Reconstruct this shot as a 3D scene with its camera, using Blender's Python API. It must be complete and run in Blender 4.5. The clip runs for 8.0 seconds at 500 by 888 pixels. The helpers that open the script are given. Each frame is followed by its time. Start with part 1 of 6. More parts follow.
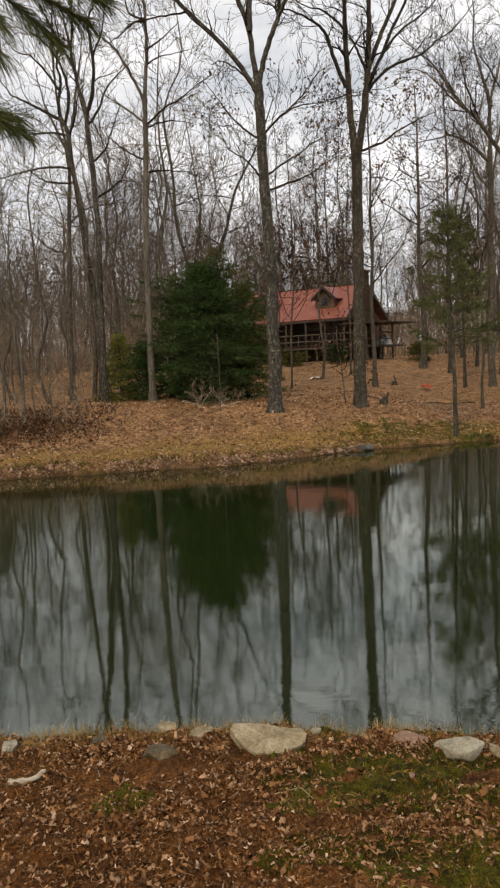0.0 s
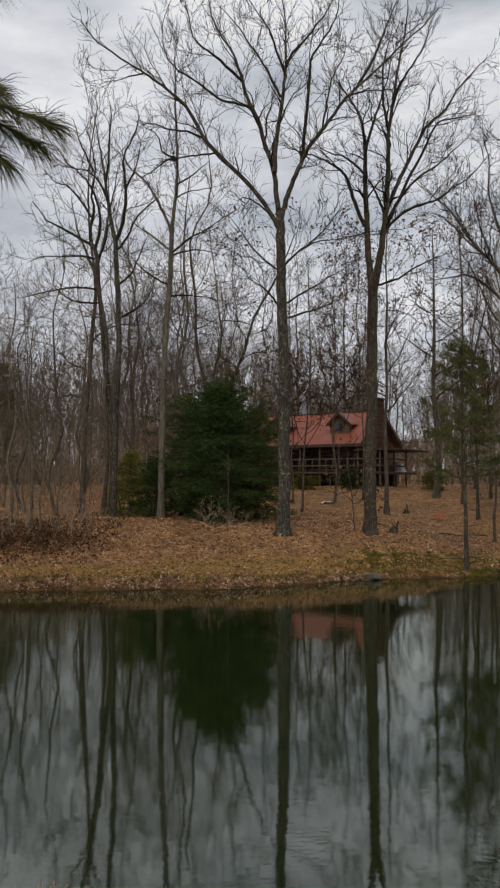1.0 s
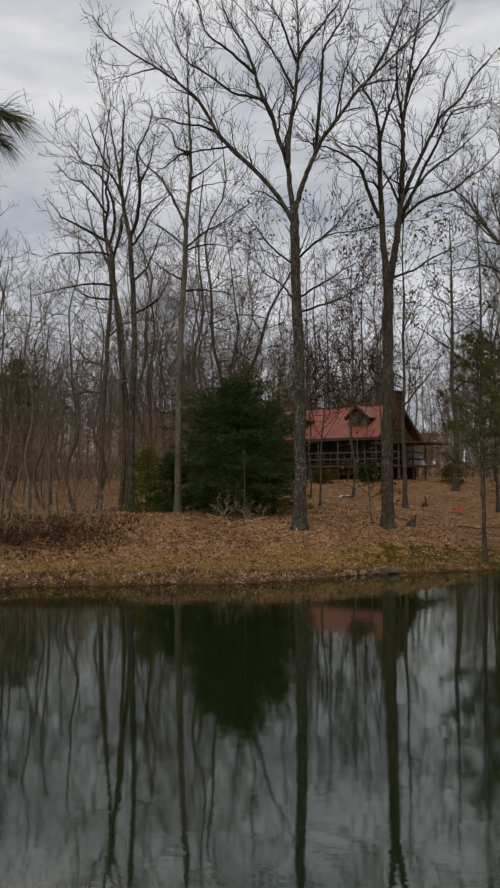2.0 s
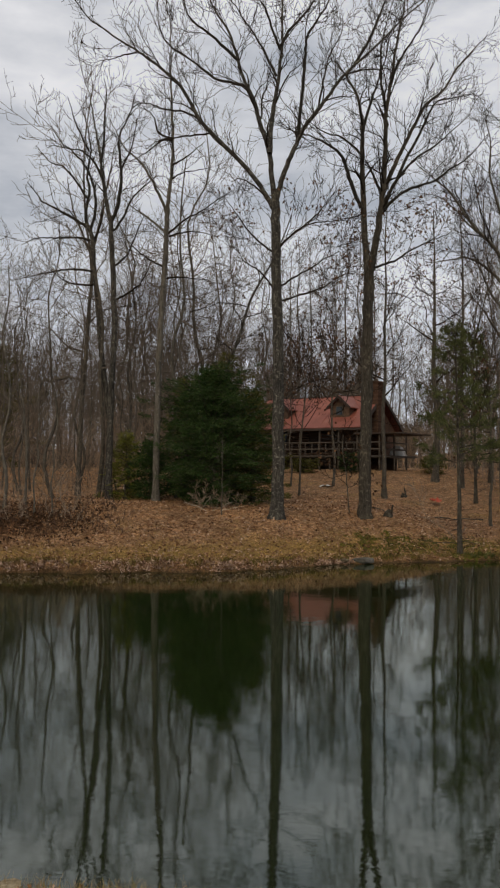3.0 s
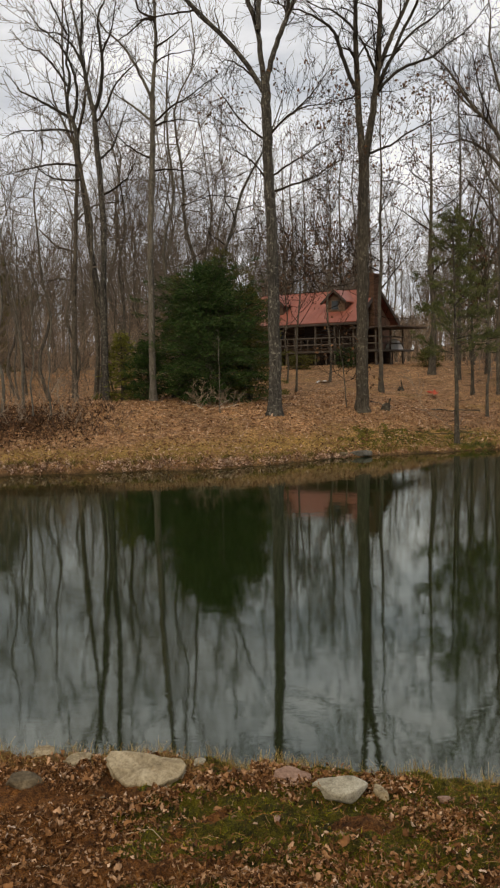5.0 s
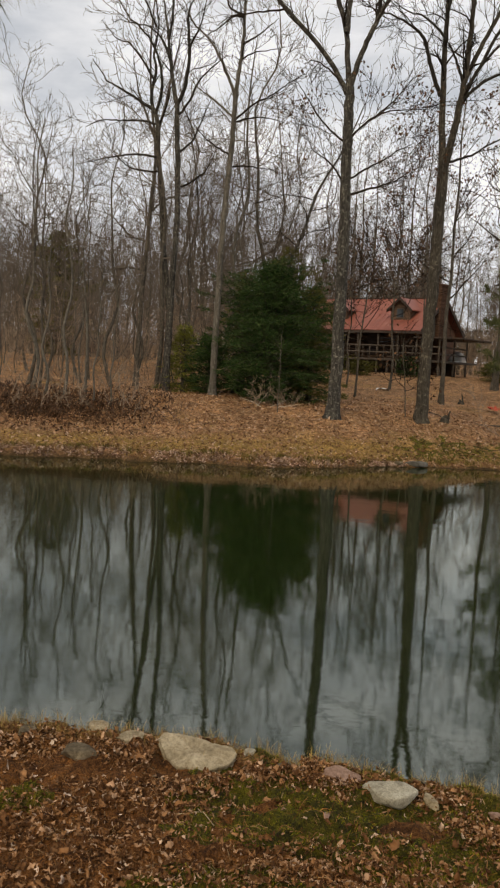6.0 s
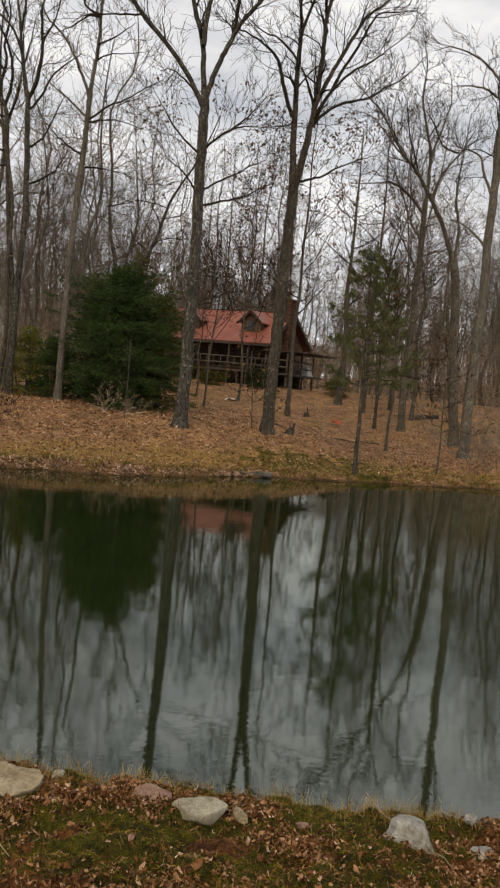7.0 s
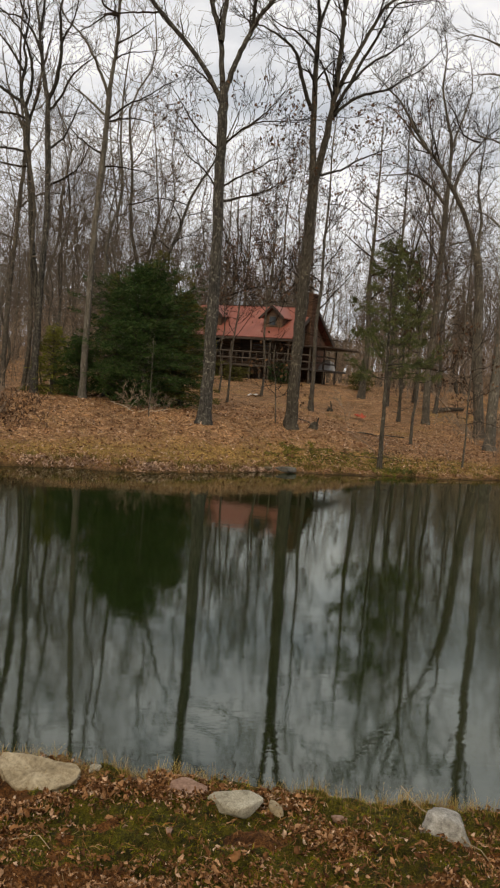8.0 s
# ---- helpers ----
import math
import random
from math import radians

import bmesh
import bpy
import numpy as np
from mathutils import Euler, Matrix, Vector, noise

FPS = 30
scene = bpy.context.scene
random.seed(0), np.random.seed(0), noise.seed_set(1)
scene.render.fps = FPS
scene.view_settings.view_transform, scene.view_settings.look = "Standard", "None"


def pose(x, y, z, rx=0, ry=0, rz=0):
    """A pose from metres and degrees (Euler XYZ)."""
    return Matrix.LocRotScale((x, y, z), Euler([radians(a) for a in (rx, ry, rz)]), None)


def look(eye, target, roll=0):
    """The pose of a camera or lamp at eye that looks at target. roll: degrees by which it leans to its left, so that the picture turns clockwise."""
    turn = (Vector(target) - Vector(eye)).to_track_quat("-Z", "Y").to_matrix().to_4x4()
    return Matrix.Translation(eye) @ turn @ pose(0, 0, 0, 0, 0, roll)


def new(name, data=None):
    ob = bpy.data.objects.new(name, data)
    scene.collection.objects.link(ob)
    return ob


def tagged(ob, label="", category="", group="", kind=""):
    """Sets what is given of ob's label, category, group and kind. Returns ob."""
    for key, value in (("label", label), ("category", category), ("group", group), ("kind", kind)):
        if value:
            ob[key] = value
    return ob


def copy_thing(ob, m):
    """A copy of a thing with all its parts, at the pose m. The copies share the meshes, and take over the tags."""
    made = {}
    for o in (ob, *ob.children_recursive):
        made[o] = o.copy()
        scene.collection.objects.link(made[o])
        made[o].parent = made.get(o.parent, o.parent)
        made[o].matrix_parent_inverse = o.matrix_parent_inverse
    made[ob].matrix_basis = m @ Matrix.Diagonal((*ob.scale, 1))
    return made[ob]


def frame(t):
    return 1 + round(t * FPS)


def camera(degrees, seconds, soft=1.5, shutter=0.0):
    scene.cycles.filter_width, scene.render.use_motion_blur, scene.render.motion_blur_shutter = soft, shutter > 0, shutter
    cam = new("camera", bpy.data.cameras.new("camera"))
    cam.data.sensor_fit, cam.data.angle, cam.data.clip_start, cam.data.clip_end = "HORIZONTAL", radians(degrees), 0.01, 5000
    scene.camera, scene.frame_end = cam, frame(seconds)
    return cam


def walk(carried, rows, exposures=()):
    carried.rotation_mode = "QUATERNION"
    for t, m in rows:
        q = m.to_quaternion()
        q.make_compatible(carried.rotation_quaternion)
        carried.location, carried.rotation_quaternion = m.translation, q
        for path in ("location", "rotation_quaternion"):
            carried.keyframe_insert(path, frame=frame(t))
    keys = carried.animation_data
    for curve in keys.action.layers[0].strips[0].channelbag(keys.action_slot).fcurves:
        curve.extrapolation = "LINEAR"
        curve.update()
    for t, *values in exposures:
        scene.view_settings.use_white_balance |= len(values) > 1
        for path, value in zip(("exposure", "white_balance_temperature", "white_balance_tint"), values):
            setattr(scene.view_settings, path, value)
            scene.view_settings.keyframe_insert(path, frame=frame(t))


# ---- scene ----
# camera: eye x, y, z, then yaw, pitch and lean in degrees
cam = camera(34.8, 8.0, soft=2.2)
ROWS = [
    (0.0, 0.0000, 0.0000, 3.1999, 0.000, -5.825, -2.692),
    (0.5, 0.1355, 0.0999, 3.2774, 0.722, -1.599, -1.195),
    (1.0, 0.2493, 0.2400, 3.2552, 0.898, 2.774, 0.142),
    (1.5, 0.3413, 0.3336, 3.2528, 1.599, 2.663, 0.151),
    (1.7, 0.3500, 0.2939, 3.2491, 2.257, 2.557, -0.445),
    (2.8, 0.6926, 0.2902, 3.2917, 2.429, 1.741, 0.231),
    (3.0, 0.7067, 0.3176, 3.2674, 1.334, 1.556, 0.361),
    (3.5, 0.7387, 0.2872, 3.2280, 0.200, 1.240, 0.193),
    (4.0, 0.6730, 0.3323, 3.1999, 0.462, -2.138, -0.199),
    (4.5, 0.6490, 0.3095, 3.2003, 0.907, -5.421, -1.298),
    (5.8, 0.5614, 0.2460, 3.1770, 2.747, -5.777, 0.272),
    (6.0, 0.5244, 0.2435, 3.1735, 4.817, -5.750, 3.050),
    (6.5, 0.5882, 0.2768, 3.1923, 0.199, -5.148, 6.287),
    (7.0, 0.6736, 0.3163, 3.1854, -5.815, -4.377, 5.358),
    (7.5, 0.6655, 0.3270, 3.1841, -5.483, -4.575, 4.745),
    (8.0, 0.6425, 0.3028, 3.1852, -4.170, -4.837, 4.355),
]
walk(cam, [(t, pose(x, y, z, 90 + pitch, 0, yaw) @ pose(0, 0, 0, 0, 0, roll)) for t, x, y, z, yaw, pitch, roll in ROWS],
     [(0.0, 0.18, 8250, 10), (0.5, -0.23, 7900, 10), (1.0, -0.34, 7650, 10), (1.7, -0.46, 7650, 10), (3.5, -0.34, 7700, 10), (4.0, -0.16, 7900, 10), (4.5, 0.05, 8250, 10), (6.0, 0.05, 8250, 10), (7.0, 0.0, 8250, 10), (8.0, 0.08, 8250, 10)])

# ---- world, sun, exposure ----
world = bpy.data.worlds.new("sky_world")
scene.world = world
world.use_nodes = True
wn, wl = world.node_tree.nodes, world.node_tree.links
wn.clear()
w_out = wn.new("ShaderNodeOutputWorld")
w_bg = wn.new("ShaderNodeBackground")
w_sky = wn.new("ShaderNodeTexSky")
w_sky.sky_type = "NISHITA"
w_sky.sun_disc = False
w_sky.sun_elevation = radians(40)
w_sky.sun_rotation = radians(198)
w_coord = wn.new("ShaderNodeTexCoord")
w_map = wn.new("ShaderNodeMapping")
w_map.inputs["Scale"].default_value = (1.0, 1.0, 2.6)
w_noise = wn.new("ShaderNodeTexNoise")
w_noise.inputs["Scale"].default_value = 4.2
w_noise.inputs["Detail"].default_value = 6
w_noise.inputs["Roughness"].default_value = 0.55
w_ramp = wn.new("ShaderNodeValToRGB")
w_ramp.color_ramp.elements[0].position = 0.34
w_ramp.color_ramp.elements[0].color = (5.2, 6.15, 8.0, 1)
w_ramp.color_ramp.elements[1].position = 0.66
w_ramp.color_ramp.elements[1].color = (10.7, 11.7, 13.9, 1)
w_mix = wn.new("ShaderNodeMix")
w_mix.data_type = "RGBA"
w_mix.inputs["Factor"].default_value = 0.93
w_bg.inputs["Strength"].default_value = 0.094
wl.new(w_coord.outputs["Generated"], w_map.inputs["Vector"])
wl.new(w_map.outputs["Vector"], w_noise.inputs["Vector"])
wl.new(w_noise.outputs["Fac"], w_ramp.inputs["Fac"])
wl.new(w_sky.outputs["Color"], w_mix.inputs["A"])
wl.new(w_ramp.outputs["Color"], w_mix.inputs["B"])
wl.new(w_mix.outputs["Result"], w_bg.inputs["Color"])
wl.new(w_bg.outputs["Background"], w_out.inputs["Surface"])

sun = new("sun", bpy.data.lights.new("sun", "SUN"))
sun.data.energy = 1.5
sun.data.angle = radians(25)
sun.data.color = (1.0, 0.88, 0.66)
sun.matrix_world = look((-8, -20, 22), (0, 5, 0))


# ---- materials ----
def material(name):
    m = bpy.data.materials.new(name)
    m.use_nodes = True
    return m, m.node_tree.nodes, m.node_tree.links, m.node_tree.nodes["Principled BSDF"]


def noise_node(n, l, scale, detail=5.0, rough=0.55, vector=None):
    t = n.new("ShaderNodeTexNoise")
    t.inputs["Scale"].default_value = scale
    t.inputs["Detail"].default_value = detail
    t.inputs["Roughness"].default_value = rough
    if vector is not None:
        l.new(vector, t.inputs["Vector"])
    return t


def ramp_node(n, l, fac, stops):
    r = n.new("ShaderNodeValToRGB")
    while len(r.color_ramp.elements) < len(stops):
        r.color_ramp.elements.new(0.5)
    for e, (p, c) in zip(r.color_ramp.elements, stops):
        e.position, e.color = p, (*c, 1)
    l.new(fac, r.inputs["Fac"])
    return r


def mix_node(n, l, fac, a, b, blend="MIX"):
    m = n.new("ShaderNodeMix")
    m.data_type, m.blend_type = "RGBA", blend
    for sock, v in (("Factor", fac), ("A", a), ("B", b)):
        if isinstance(v, (int, float)):
            m.inputs[sock].default_value = v
        elif isinstance(v, tuple):
            m.inputs[sock].default_value = (*v, 1)
        else:
            l.new(v, m.inputs[sock])
    return m


def bump_node(n, l, height, shader, strength=0.4, distance=0.02):
    b = n.new("ShaderNodeBump")
    b.inputs["Strength"].default_value = strength
    b.inputs["Distance"].default_value = distance
    l.new(height, b.inputs["Height"])
    l.new(b.outputs["Normal"], shader.inputs["Normal"])
    return b


def bark_material(name, dark, mid, pale, patch=0.6, fleck=5.0):
    m, n, l, s = material(name)
    co = n.new("ShaderNodeTexCoord")
    mp = n.new("ShaderNodeMapping")
    mp.inputs["Scale"].default_value = (1, 1, 0.16)
    l.new(co.outputs["Object"], mp.inputs["Vector"])
    grain = noise_node(n, l, 22, 6, 0.65, mp.outputs["Vector"])
    big = noise_node(n, l, 1.3, 5, 0.6, co.outputs["Object"])
    base = ramp_node(n, l, grain.outputs["Fac"], [(0.3, dark), (0.52, mid), (0.75, pale)])
    spots = noise_node(n, l, fleck, 6, 0.7, co.outputs["Object"])
    lich = ramp_node(n, l, spots.outputs["Fac"], [(patch - 0.02, (0, 0, 0)), (patch + 0.1, (1, 1, 1))])
    c1 = mix_node(n, l, lich.outputs["Color"], base.outputs["Color"], tuple(min(1, v * 1.3) for v in pale))
    shade = ramp_node(n, l, big.outputs["Fac"], [(0.3, (0.6, 0.6, 0.6)), (0.7, (1.15, 1.12, 1.05))])
    c2 = mix_node(n, l, 1.0, c1.outputs["Result"], shade.outputs["Color"], "MULTIPLY")
    l.new(c2.outputs["Result"], s.inputs["Base Color"])
    s.inputs["Roughness"].default_value = 0.92
    s.inputs["Specular IOR Level"].default_value = 0.15
    bump_node(n, l, grain.outputs["Fac"], s, 0.9, 0.03)
    return m


def varied_material(name, stops, scale, rough=0.9, island=False, bump=0.0, obj_random=False):
    m, n, l, s = material(name)
    co = n.new("ShaderNodeTexCoord")
    if island:
        g = n.new("ShaderNodeNewGeometry")
        r = ramp_node(n, l, g.outputs["Random Per Island"], stops)
        t = noise_node(n, l, scale, 4, 0.6, co.outputs["Object"])
        sh = ramp_node(n, l, t.outputs["Fac"], [(0.3, (0.5, 0.5, 0.5)), (0.7, (1.35, 1.32, 1.3))])
        col = mix_node(n, l, 1.0, r.outputs["Color"], sh.outputs["Color"], "MULTIPLY").outputs["Result"]
    else:
        t = noise_node(n, l, scale, 6, 0.6, co.outputs["Object"])
        col = ramp_node(n, l, t.outputs["Fac"], stops).outputs["Color"]
    if obj_random:
        oi = n.new("ShaderNodeObjectInfo")
        rr = ramp_node(n, l, oi.outputs["Random"], [(0.0, (0.7, 0.7, 0.7)), (1.0, (1.25, 1.2, 1.15))])
        col = mix_node(n, l, 1.0, col, rr.outputs["Color"], "MULTIPLY").outputs["Result"]
    l.new(col, s.inputs["Base Color"])
    s.inputs["Roughness"].default_value = rough
    s.inputs["Specular IOR Level"].default_value = 0.1 if rough > 0.65 else 0.5
    if bump:
        bump_node(n, l, t.outputs["Fac"], s, bump, 0.02)
    return m


BARK = bark_material("bark_grey", (0.018, 0.0165, 0.015), (0.055, 0.051, 0.046), (0.17, 0.164, 0.148), 0.56, 9.0)
BARK_BROWN = bark_material("bark_brown", (0.022, 0.0192, 0.0157), (0.06, 0.0525, 0.0435), (0.15, 0.136, 0.116), 0.58, 8.0)
BARK_PALE = bark_material("bark_pale", (0.055, 0.05, 0.043), (0.122, 0.112, 0.098), (0.21, 0.198, 0.176), 0.58, 8.0)
BARK_FOREST = bark_material("bark_woodland", (0.042, 0.037, 0.031), (0.097, 0.086, 0.073), (0.185, 0.167, 0.143), 0.58, 8.0)
LIMB_BARK = bark_material("dark_limb_bark", (0.013, 0.0118, 0.0103), (0.035, 0.032, 0.028), (0.08, 0.074, 0.066), 0.64)
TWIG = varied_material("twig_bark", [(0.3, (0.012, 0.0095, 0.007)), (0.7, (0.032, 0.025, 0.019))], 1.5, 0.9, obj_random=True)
# paler, greyer twigs: the haze over the woods is put into their colour
TWIG_HAZED = varied_material("hazed_twig_bark", [(0.3, (0.082, 0.069, 0.058)), (0.7, (0.168, 0.145, 0.121))], 0.6, 0.95, obj_random=True)
BRUSH = varied_material("brush_stems", [(0.0, (0.125, 0.092, 0.07)), (0.5, (0.225, 0.17, 0.13)), (1.0, (0.34, 0.275, 0.215))], 2.0, 0.95, island=True)
DEAD_BRUSH = varied_material("dead_brush_stems", [(0.0, (0.06, 0.036, 0.026)), (0.6, (0.13, 0.083, 0.06)), (1.0, (0.22, 0.155, 0.115))], 2.0, 0.95, island=True)
DEAD_LEAF = varied_material("clinging_dead_leaf", [(0.0, (0.05, 0.03, 0.02)), (0.6, (0.1, 0.055, 0.03)), (1.0, (0.17, 0.09, 0.05))], 5, 0.8, island=True)
LITTER = varied_material("leaf_litter_leaf", [(0.0, (0.055, 0.023, 0.009)), (0.35, (0.165, 0.075, 0.03)), (0.68, (0.3, 0.155, 0.072)),
                                              (0.9, (0.42, 0.26, 0.16)), (1.0, (0.6, 0.45, 0.34))], 25, 0.75, island=True)
FAR_LITTER = varied_material("far_leaf_litter", [(0.0, (0.09, 0.045, 0.027)), (0.4, (0.262, 0.137, 0.077)), (0.8, (0.44, 0.277, 0.176)), (1.0, (0.62, 0.46, 0.36))], 3, 0.85, island=True)
GRASS_TAN = varied_material("dry_grass_blade", [(0.0, (0.24, 0.15, 0.05)), (0.75, (0.42, 0.29, 0.11)), (1.0, (0.28, 0.25, 0.06))], 4, 0.8, island=True)
MOSS = varied_material("moss_blade", [(0.0, (0.028, 0.034, 0.003)), (0.4, (0.1, 0.117, 0.007)), (0.7, (0.2, 0.2, 0.013)), (0.88, (0.28, 0.23, 0.028)), (1.0, (0.19, 0.1, 0.03))], 13, 0.9, island=True)
GREEN = varied_material("evergreen_spray", [(0.0, (0.012, 0.032, 0.009)), (0.6, (0.03, 0.066, 0.018)), (0.92, (0.075, 0.115, 0.035)), (1.0, (0.14, 0.16, 0.07))], 1.2, 0.75, island=True)
OLIVE = varied_material("olive_spray", [(0.0, (0.05, 0.055, 0.015)), (0.6, (0.1, 0.105, 0.025)), (1.0, (0.17, 0.14, 0.045))], 1.2, 0.8, island=True)
YELLOWGREEN = varied_material("yellow_green_spray", [(0.0, (0.07, 0.085, 0.015)), (0.6, (0.15, 0.162, 0.03)), (1.0, (0.24, 0.225, 0.055))], 1.2, 0.8, island=True)
PINE = varied_material("pine_needles", [(0.0, (0.045, 0.058, 0.02)), (0.6, (0.09, 0.11, 0.038)), (1.0, (0.165, 0.168, 0.07))], 2, 0.7, island=True)


def ground_material():
    m, n, l, s = material("woodland_ground")
    co = n.new("ShaderNodeTexCoord")
    pos = co.outputs["Object"]
    fine = noise_node(n, l, 38, 9, 0.78, pos)
    mid = noise_node(n, l, 5.5, 7, 0.68, pos)
    big = noise_node(n, l, 0.55, 5, 0.6, pos)
    litter = ramp_node(n, l, mid.outputs["Fac"], [(0.33, (0.12, 0.063, 0.036)), (0.45, (0.335, 0.19, 0.108)), (0.55, (0.51, 0.323, 0.198)), (0.68, (0.69, 0.527, 0.38))])
    soil = ramp_node(n, l, fine.outputs["Fac"], [(0.3, (0.085, 0.04, 0.017)), (0.5, (0.23, 0.12, 0.052)), (0.62, (0.35, 0.2, 0.092)), (0.78, (0.48, 0.3, 0.155))])
    base = mix_node(n, l, 0.5, litter.outputs["Color"], soil.outputs["Color"])
    # dark red-brown crumbly earth of the near bank
    earth = ramp_node(n, l, fine.outputs["Fac"], [(0.32, (0.032, 0.013, 0.004)), (0.46, (0.155, 0.062, 0.017)), (0.6, (0.29, 0.128, 0.04)), (0.76, (0.45, 0.24, 0.098))])
    vc = n.new("ShaderNodeVertexColor")
    vc.layer_name = "cover"
    base = mix_node(n, l, vc.outputs["Alpha"], base.outputs["Result"], earth.outputs["Color"])
    # straw coloured grass in irregular drifts
    straw = ramp_node(n, l, fine.outputs["Fac"], [(0.35, (0.2, 0.12, 0.038)), (0.65, (0.47, 0.31, 0.12))])
    drift = noise_node(n, l, 0.34, 5, 0.7, pos)
    sep = n.new("ShaderNodeSeparateColor")
    l.new(vc.outputs["Color"], sep.inputs["Color"])
    a1 = n.new("ShaderNodeMath")
    a1.operation = "ADD"
    l.new(sep.outputs["Red"], a1.inputs[0])
    l.new(drift.outputs["Fac"], a1.inputs[1])
    m1 = ramp_node(n, l, a1.outputs["Value"], [(0.75, (0, 0, 0)), (0.95, (1, 1, 1))])
    c1 = mix_node(n, l, m1.outputs["Color"], base.outputs["Result"], straw.outputs["Color"])
    # moss in patches
    moss = ramp_node(n, l, fine.outputs["Fac"], [(0.32, (0.022, 0.022, 0.003)), (0.5, (0.085, 0.08, 0.007)), (0.75, (0.2, 0.17, 0.018))])
    patch = noise_node(n, l, 2.2, 6, 0.7, pos)
    a2 = n.new("ShaderNodeMath")
    a2.operation = "ADD"
    l.new(sep.outputs["Green"], a2.inputs[0])
    l.new(patch.outputs["Fac"], a2.inputs[1])
    m2 = ramp_node(n, l, a2.outputs["Value"], [(0.98, (0, 0, 0)), (1.12, (1, 1, 1))])
    c2 = mix_node(n, l, m2.outputs["Color"], c1.outputs["Result"], moss.outputs["Color"])
    # wet mud along the water, darkened for the shade of the undercut lip
    mud_shade = ramp_node(n, l, fine.outputs["Fac"], [(0.3, (0.03, 0.018, 0.008)), (0.7, (0.085, 0.055, 0.026))])
    c3 = mix_node(n, l, sep.outputs["Blue"], c2.outputs["Result"], mud_shade.outputs["Color"])
    shade = ramp_node(n, l, big.outputs["Fac"], [(0.3, (0.72, 0.72, 0.72)), (0.7, (1.15, 1.1, 1.05))])
    crumb = noise_node(n, l, 140, 4, 0.8, pos)
    speck = ramp_node(n, l, crumb.outputs["Fac"], [(0.36, (0.35, 0.33, 0.3)), (0.52, (1.0, 1.0, 1.0)), (0.68, (1.75, 1.65, 1.5))])
    c3 = mix_node(n, l, 1.0, c3.outputs["Result"], speck.outputs["Color"], "MULTIPLY")
    clump = noise_node(n, l, 12, 5, 0.65, pos)
    tuft = ramp_node(n, l, clump.outputs["Fac"], [(0.34, (0.42, 0.4, 0.38)), (0.5, (1.0, 1.0, 1.0)), (0.68, (1.55, 1.5, 1.4))])
    c3 = mix_node(n, l, 1.0, c3.outputs["Result"], tuft.outputs["Color"], "MULTIPLY")
    heap = noise_node(n, l, 1.7, 6, 0.7, pos)
    drifts = ramp_node(n, l, heap.outputs["Fac"], [(0.36, (0.7, 0.68, 0.65)), (0.52, (1.05, 1.05, 1.05)), (0.66, (1.35, 1.33, 1.28))])
    c3 = mix_node(n, l, 1.0, c3.outputs["Result"], drifts.outputs["Color"], "MULTIPLY")
    c4 = mix_node(n, l, 1.0, c3.outputs["Result"], shade.outputs["Color"], "MULTIPLY")
    l.new(c4.outputs["Result"], s.inputs["Base Color"])
    s.inputs["Roughness"].default_value = 0.95
    s.inputs["Specular IOR Level"].default_value = 0.2
    h = n.new("ShaderNodeMath")
    h.operation = "ADD"
    l.new(fine.outputs["Fac"], h.inputs[0])
    l.new(mid.outputs["Fac"], h.inputs[1])
    bump_node(n, l, h.outputs["Value"], s, 1.0, 0.06)
    return m


def water_material():
    m, n, l, s = material("pond_water")
    co = n.new("ShaderNodeTexCoord")
    mp = n.new("ShaderNodeMapping")
    mp.inputs["Scale"].default_value = (0.55, 1.0, 1.0)
    l.new(co.outputs["Object"], mp.inputs["Vector"])
    t1 = noise_node(n, l, 2.4, 3, 0.5, mp.outputs["Vector"])
    t2 = noise_node(n, l, 21.0, 2, 0.5, mp.outputs["Vector"])
    ad = n.new("ShaderNodeMath")
    ad.operation = "MULTIPLY_ADD"
    ad.inputs[1].default_value = 0.24
    l.new(t2.outputs["Fac"], ad.inputs[0])
    l.new(t1.outputs["Fac"], ad.inputs[2])
    murk = noise_node(n, l, 0.3, 4, 0.6, co.outputs["Object"])
    col = ramp_node(n, l, murk.outputs["Fac"], [(0.3, (0.0078, 0.013, 0.004)), (0.7, (0.0106, 0.0166, 0.005))])
    # murky green depth, and a faintly green mirror on top
    l.new(col.outputs["Color"], s.inputs["Base Color"])
    s.inputs["Roughness"].default_value = 1.0
    s.inputs["Specular IOR Level"].default_value = 0.0
    gl = n.new("ShaderNodeBsdfGlossy")
    gl.inputs["Color"].default_value = (0.95, 1.0, 0.945, 1)
    gl.inputs["Roughness"].default_value = 0.035
    fr = n.new("ShaderNodeFresnel")
    fr.inputs["IOR"].default_value = 2.0
    b = bump_node(n, l, ad.outputs["Value"], s, 0.07, 0.02)
    l.new(b.outputs["Normal"], gl.inputs["Normal"])
    l.new(b.outputs["Normal"], fr.inputs["Normal"])
    mx = n.new("ShaderNodeMixShader")
    l.new(fr.outputs["Fac"], mx.inputs[0])
    l.new(s.outputs["BSDF"], mx.inputs[1])
    l.new(gl.outputs["BSDF"], mx.inputs[2])
    l.new(mx.outputs["Shader"], n["Material Output"].inputs["Surface"])
    return m


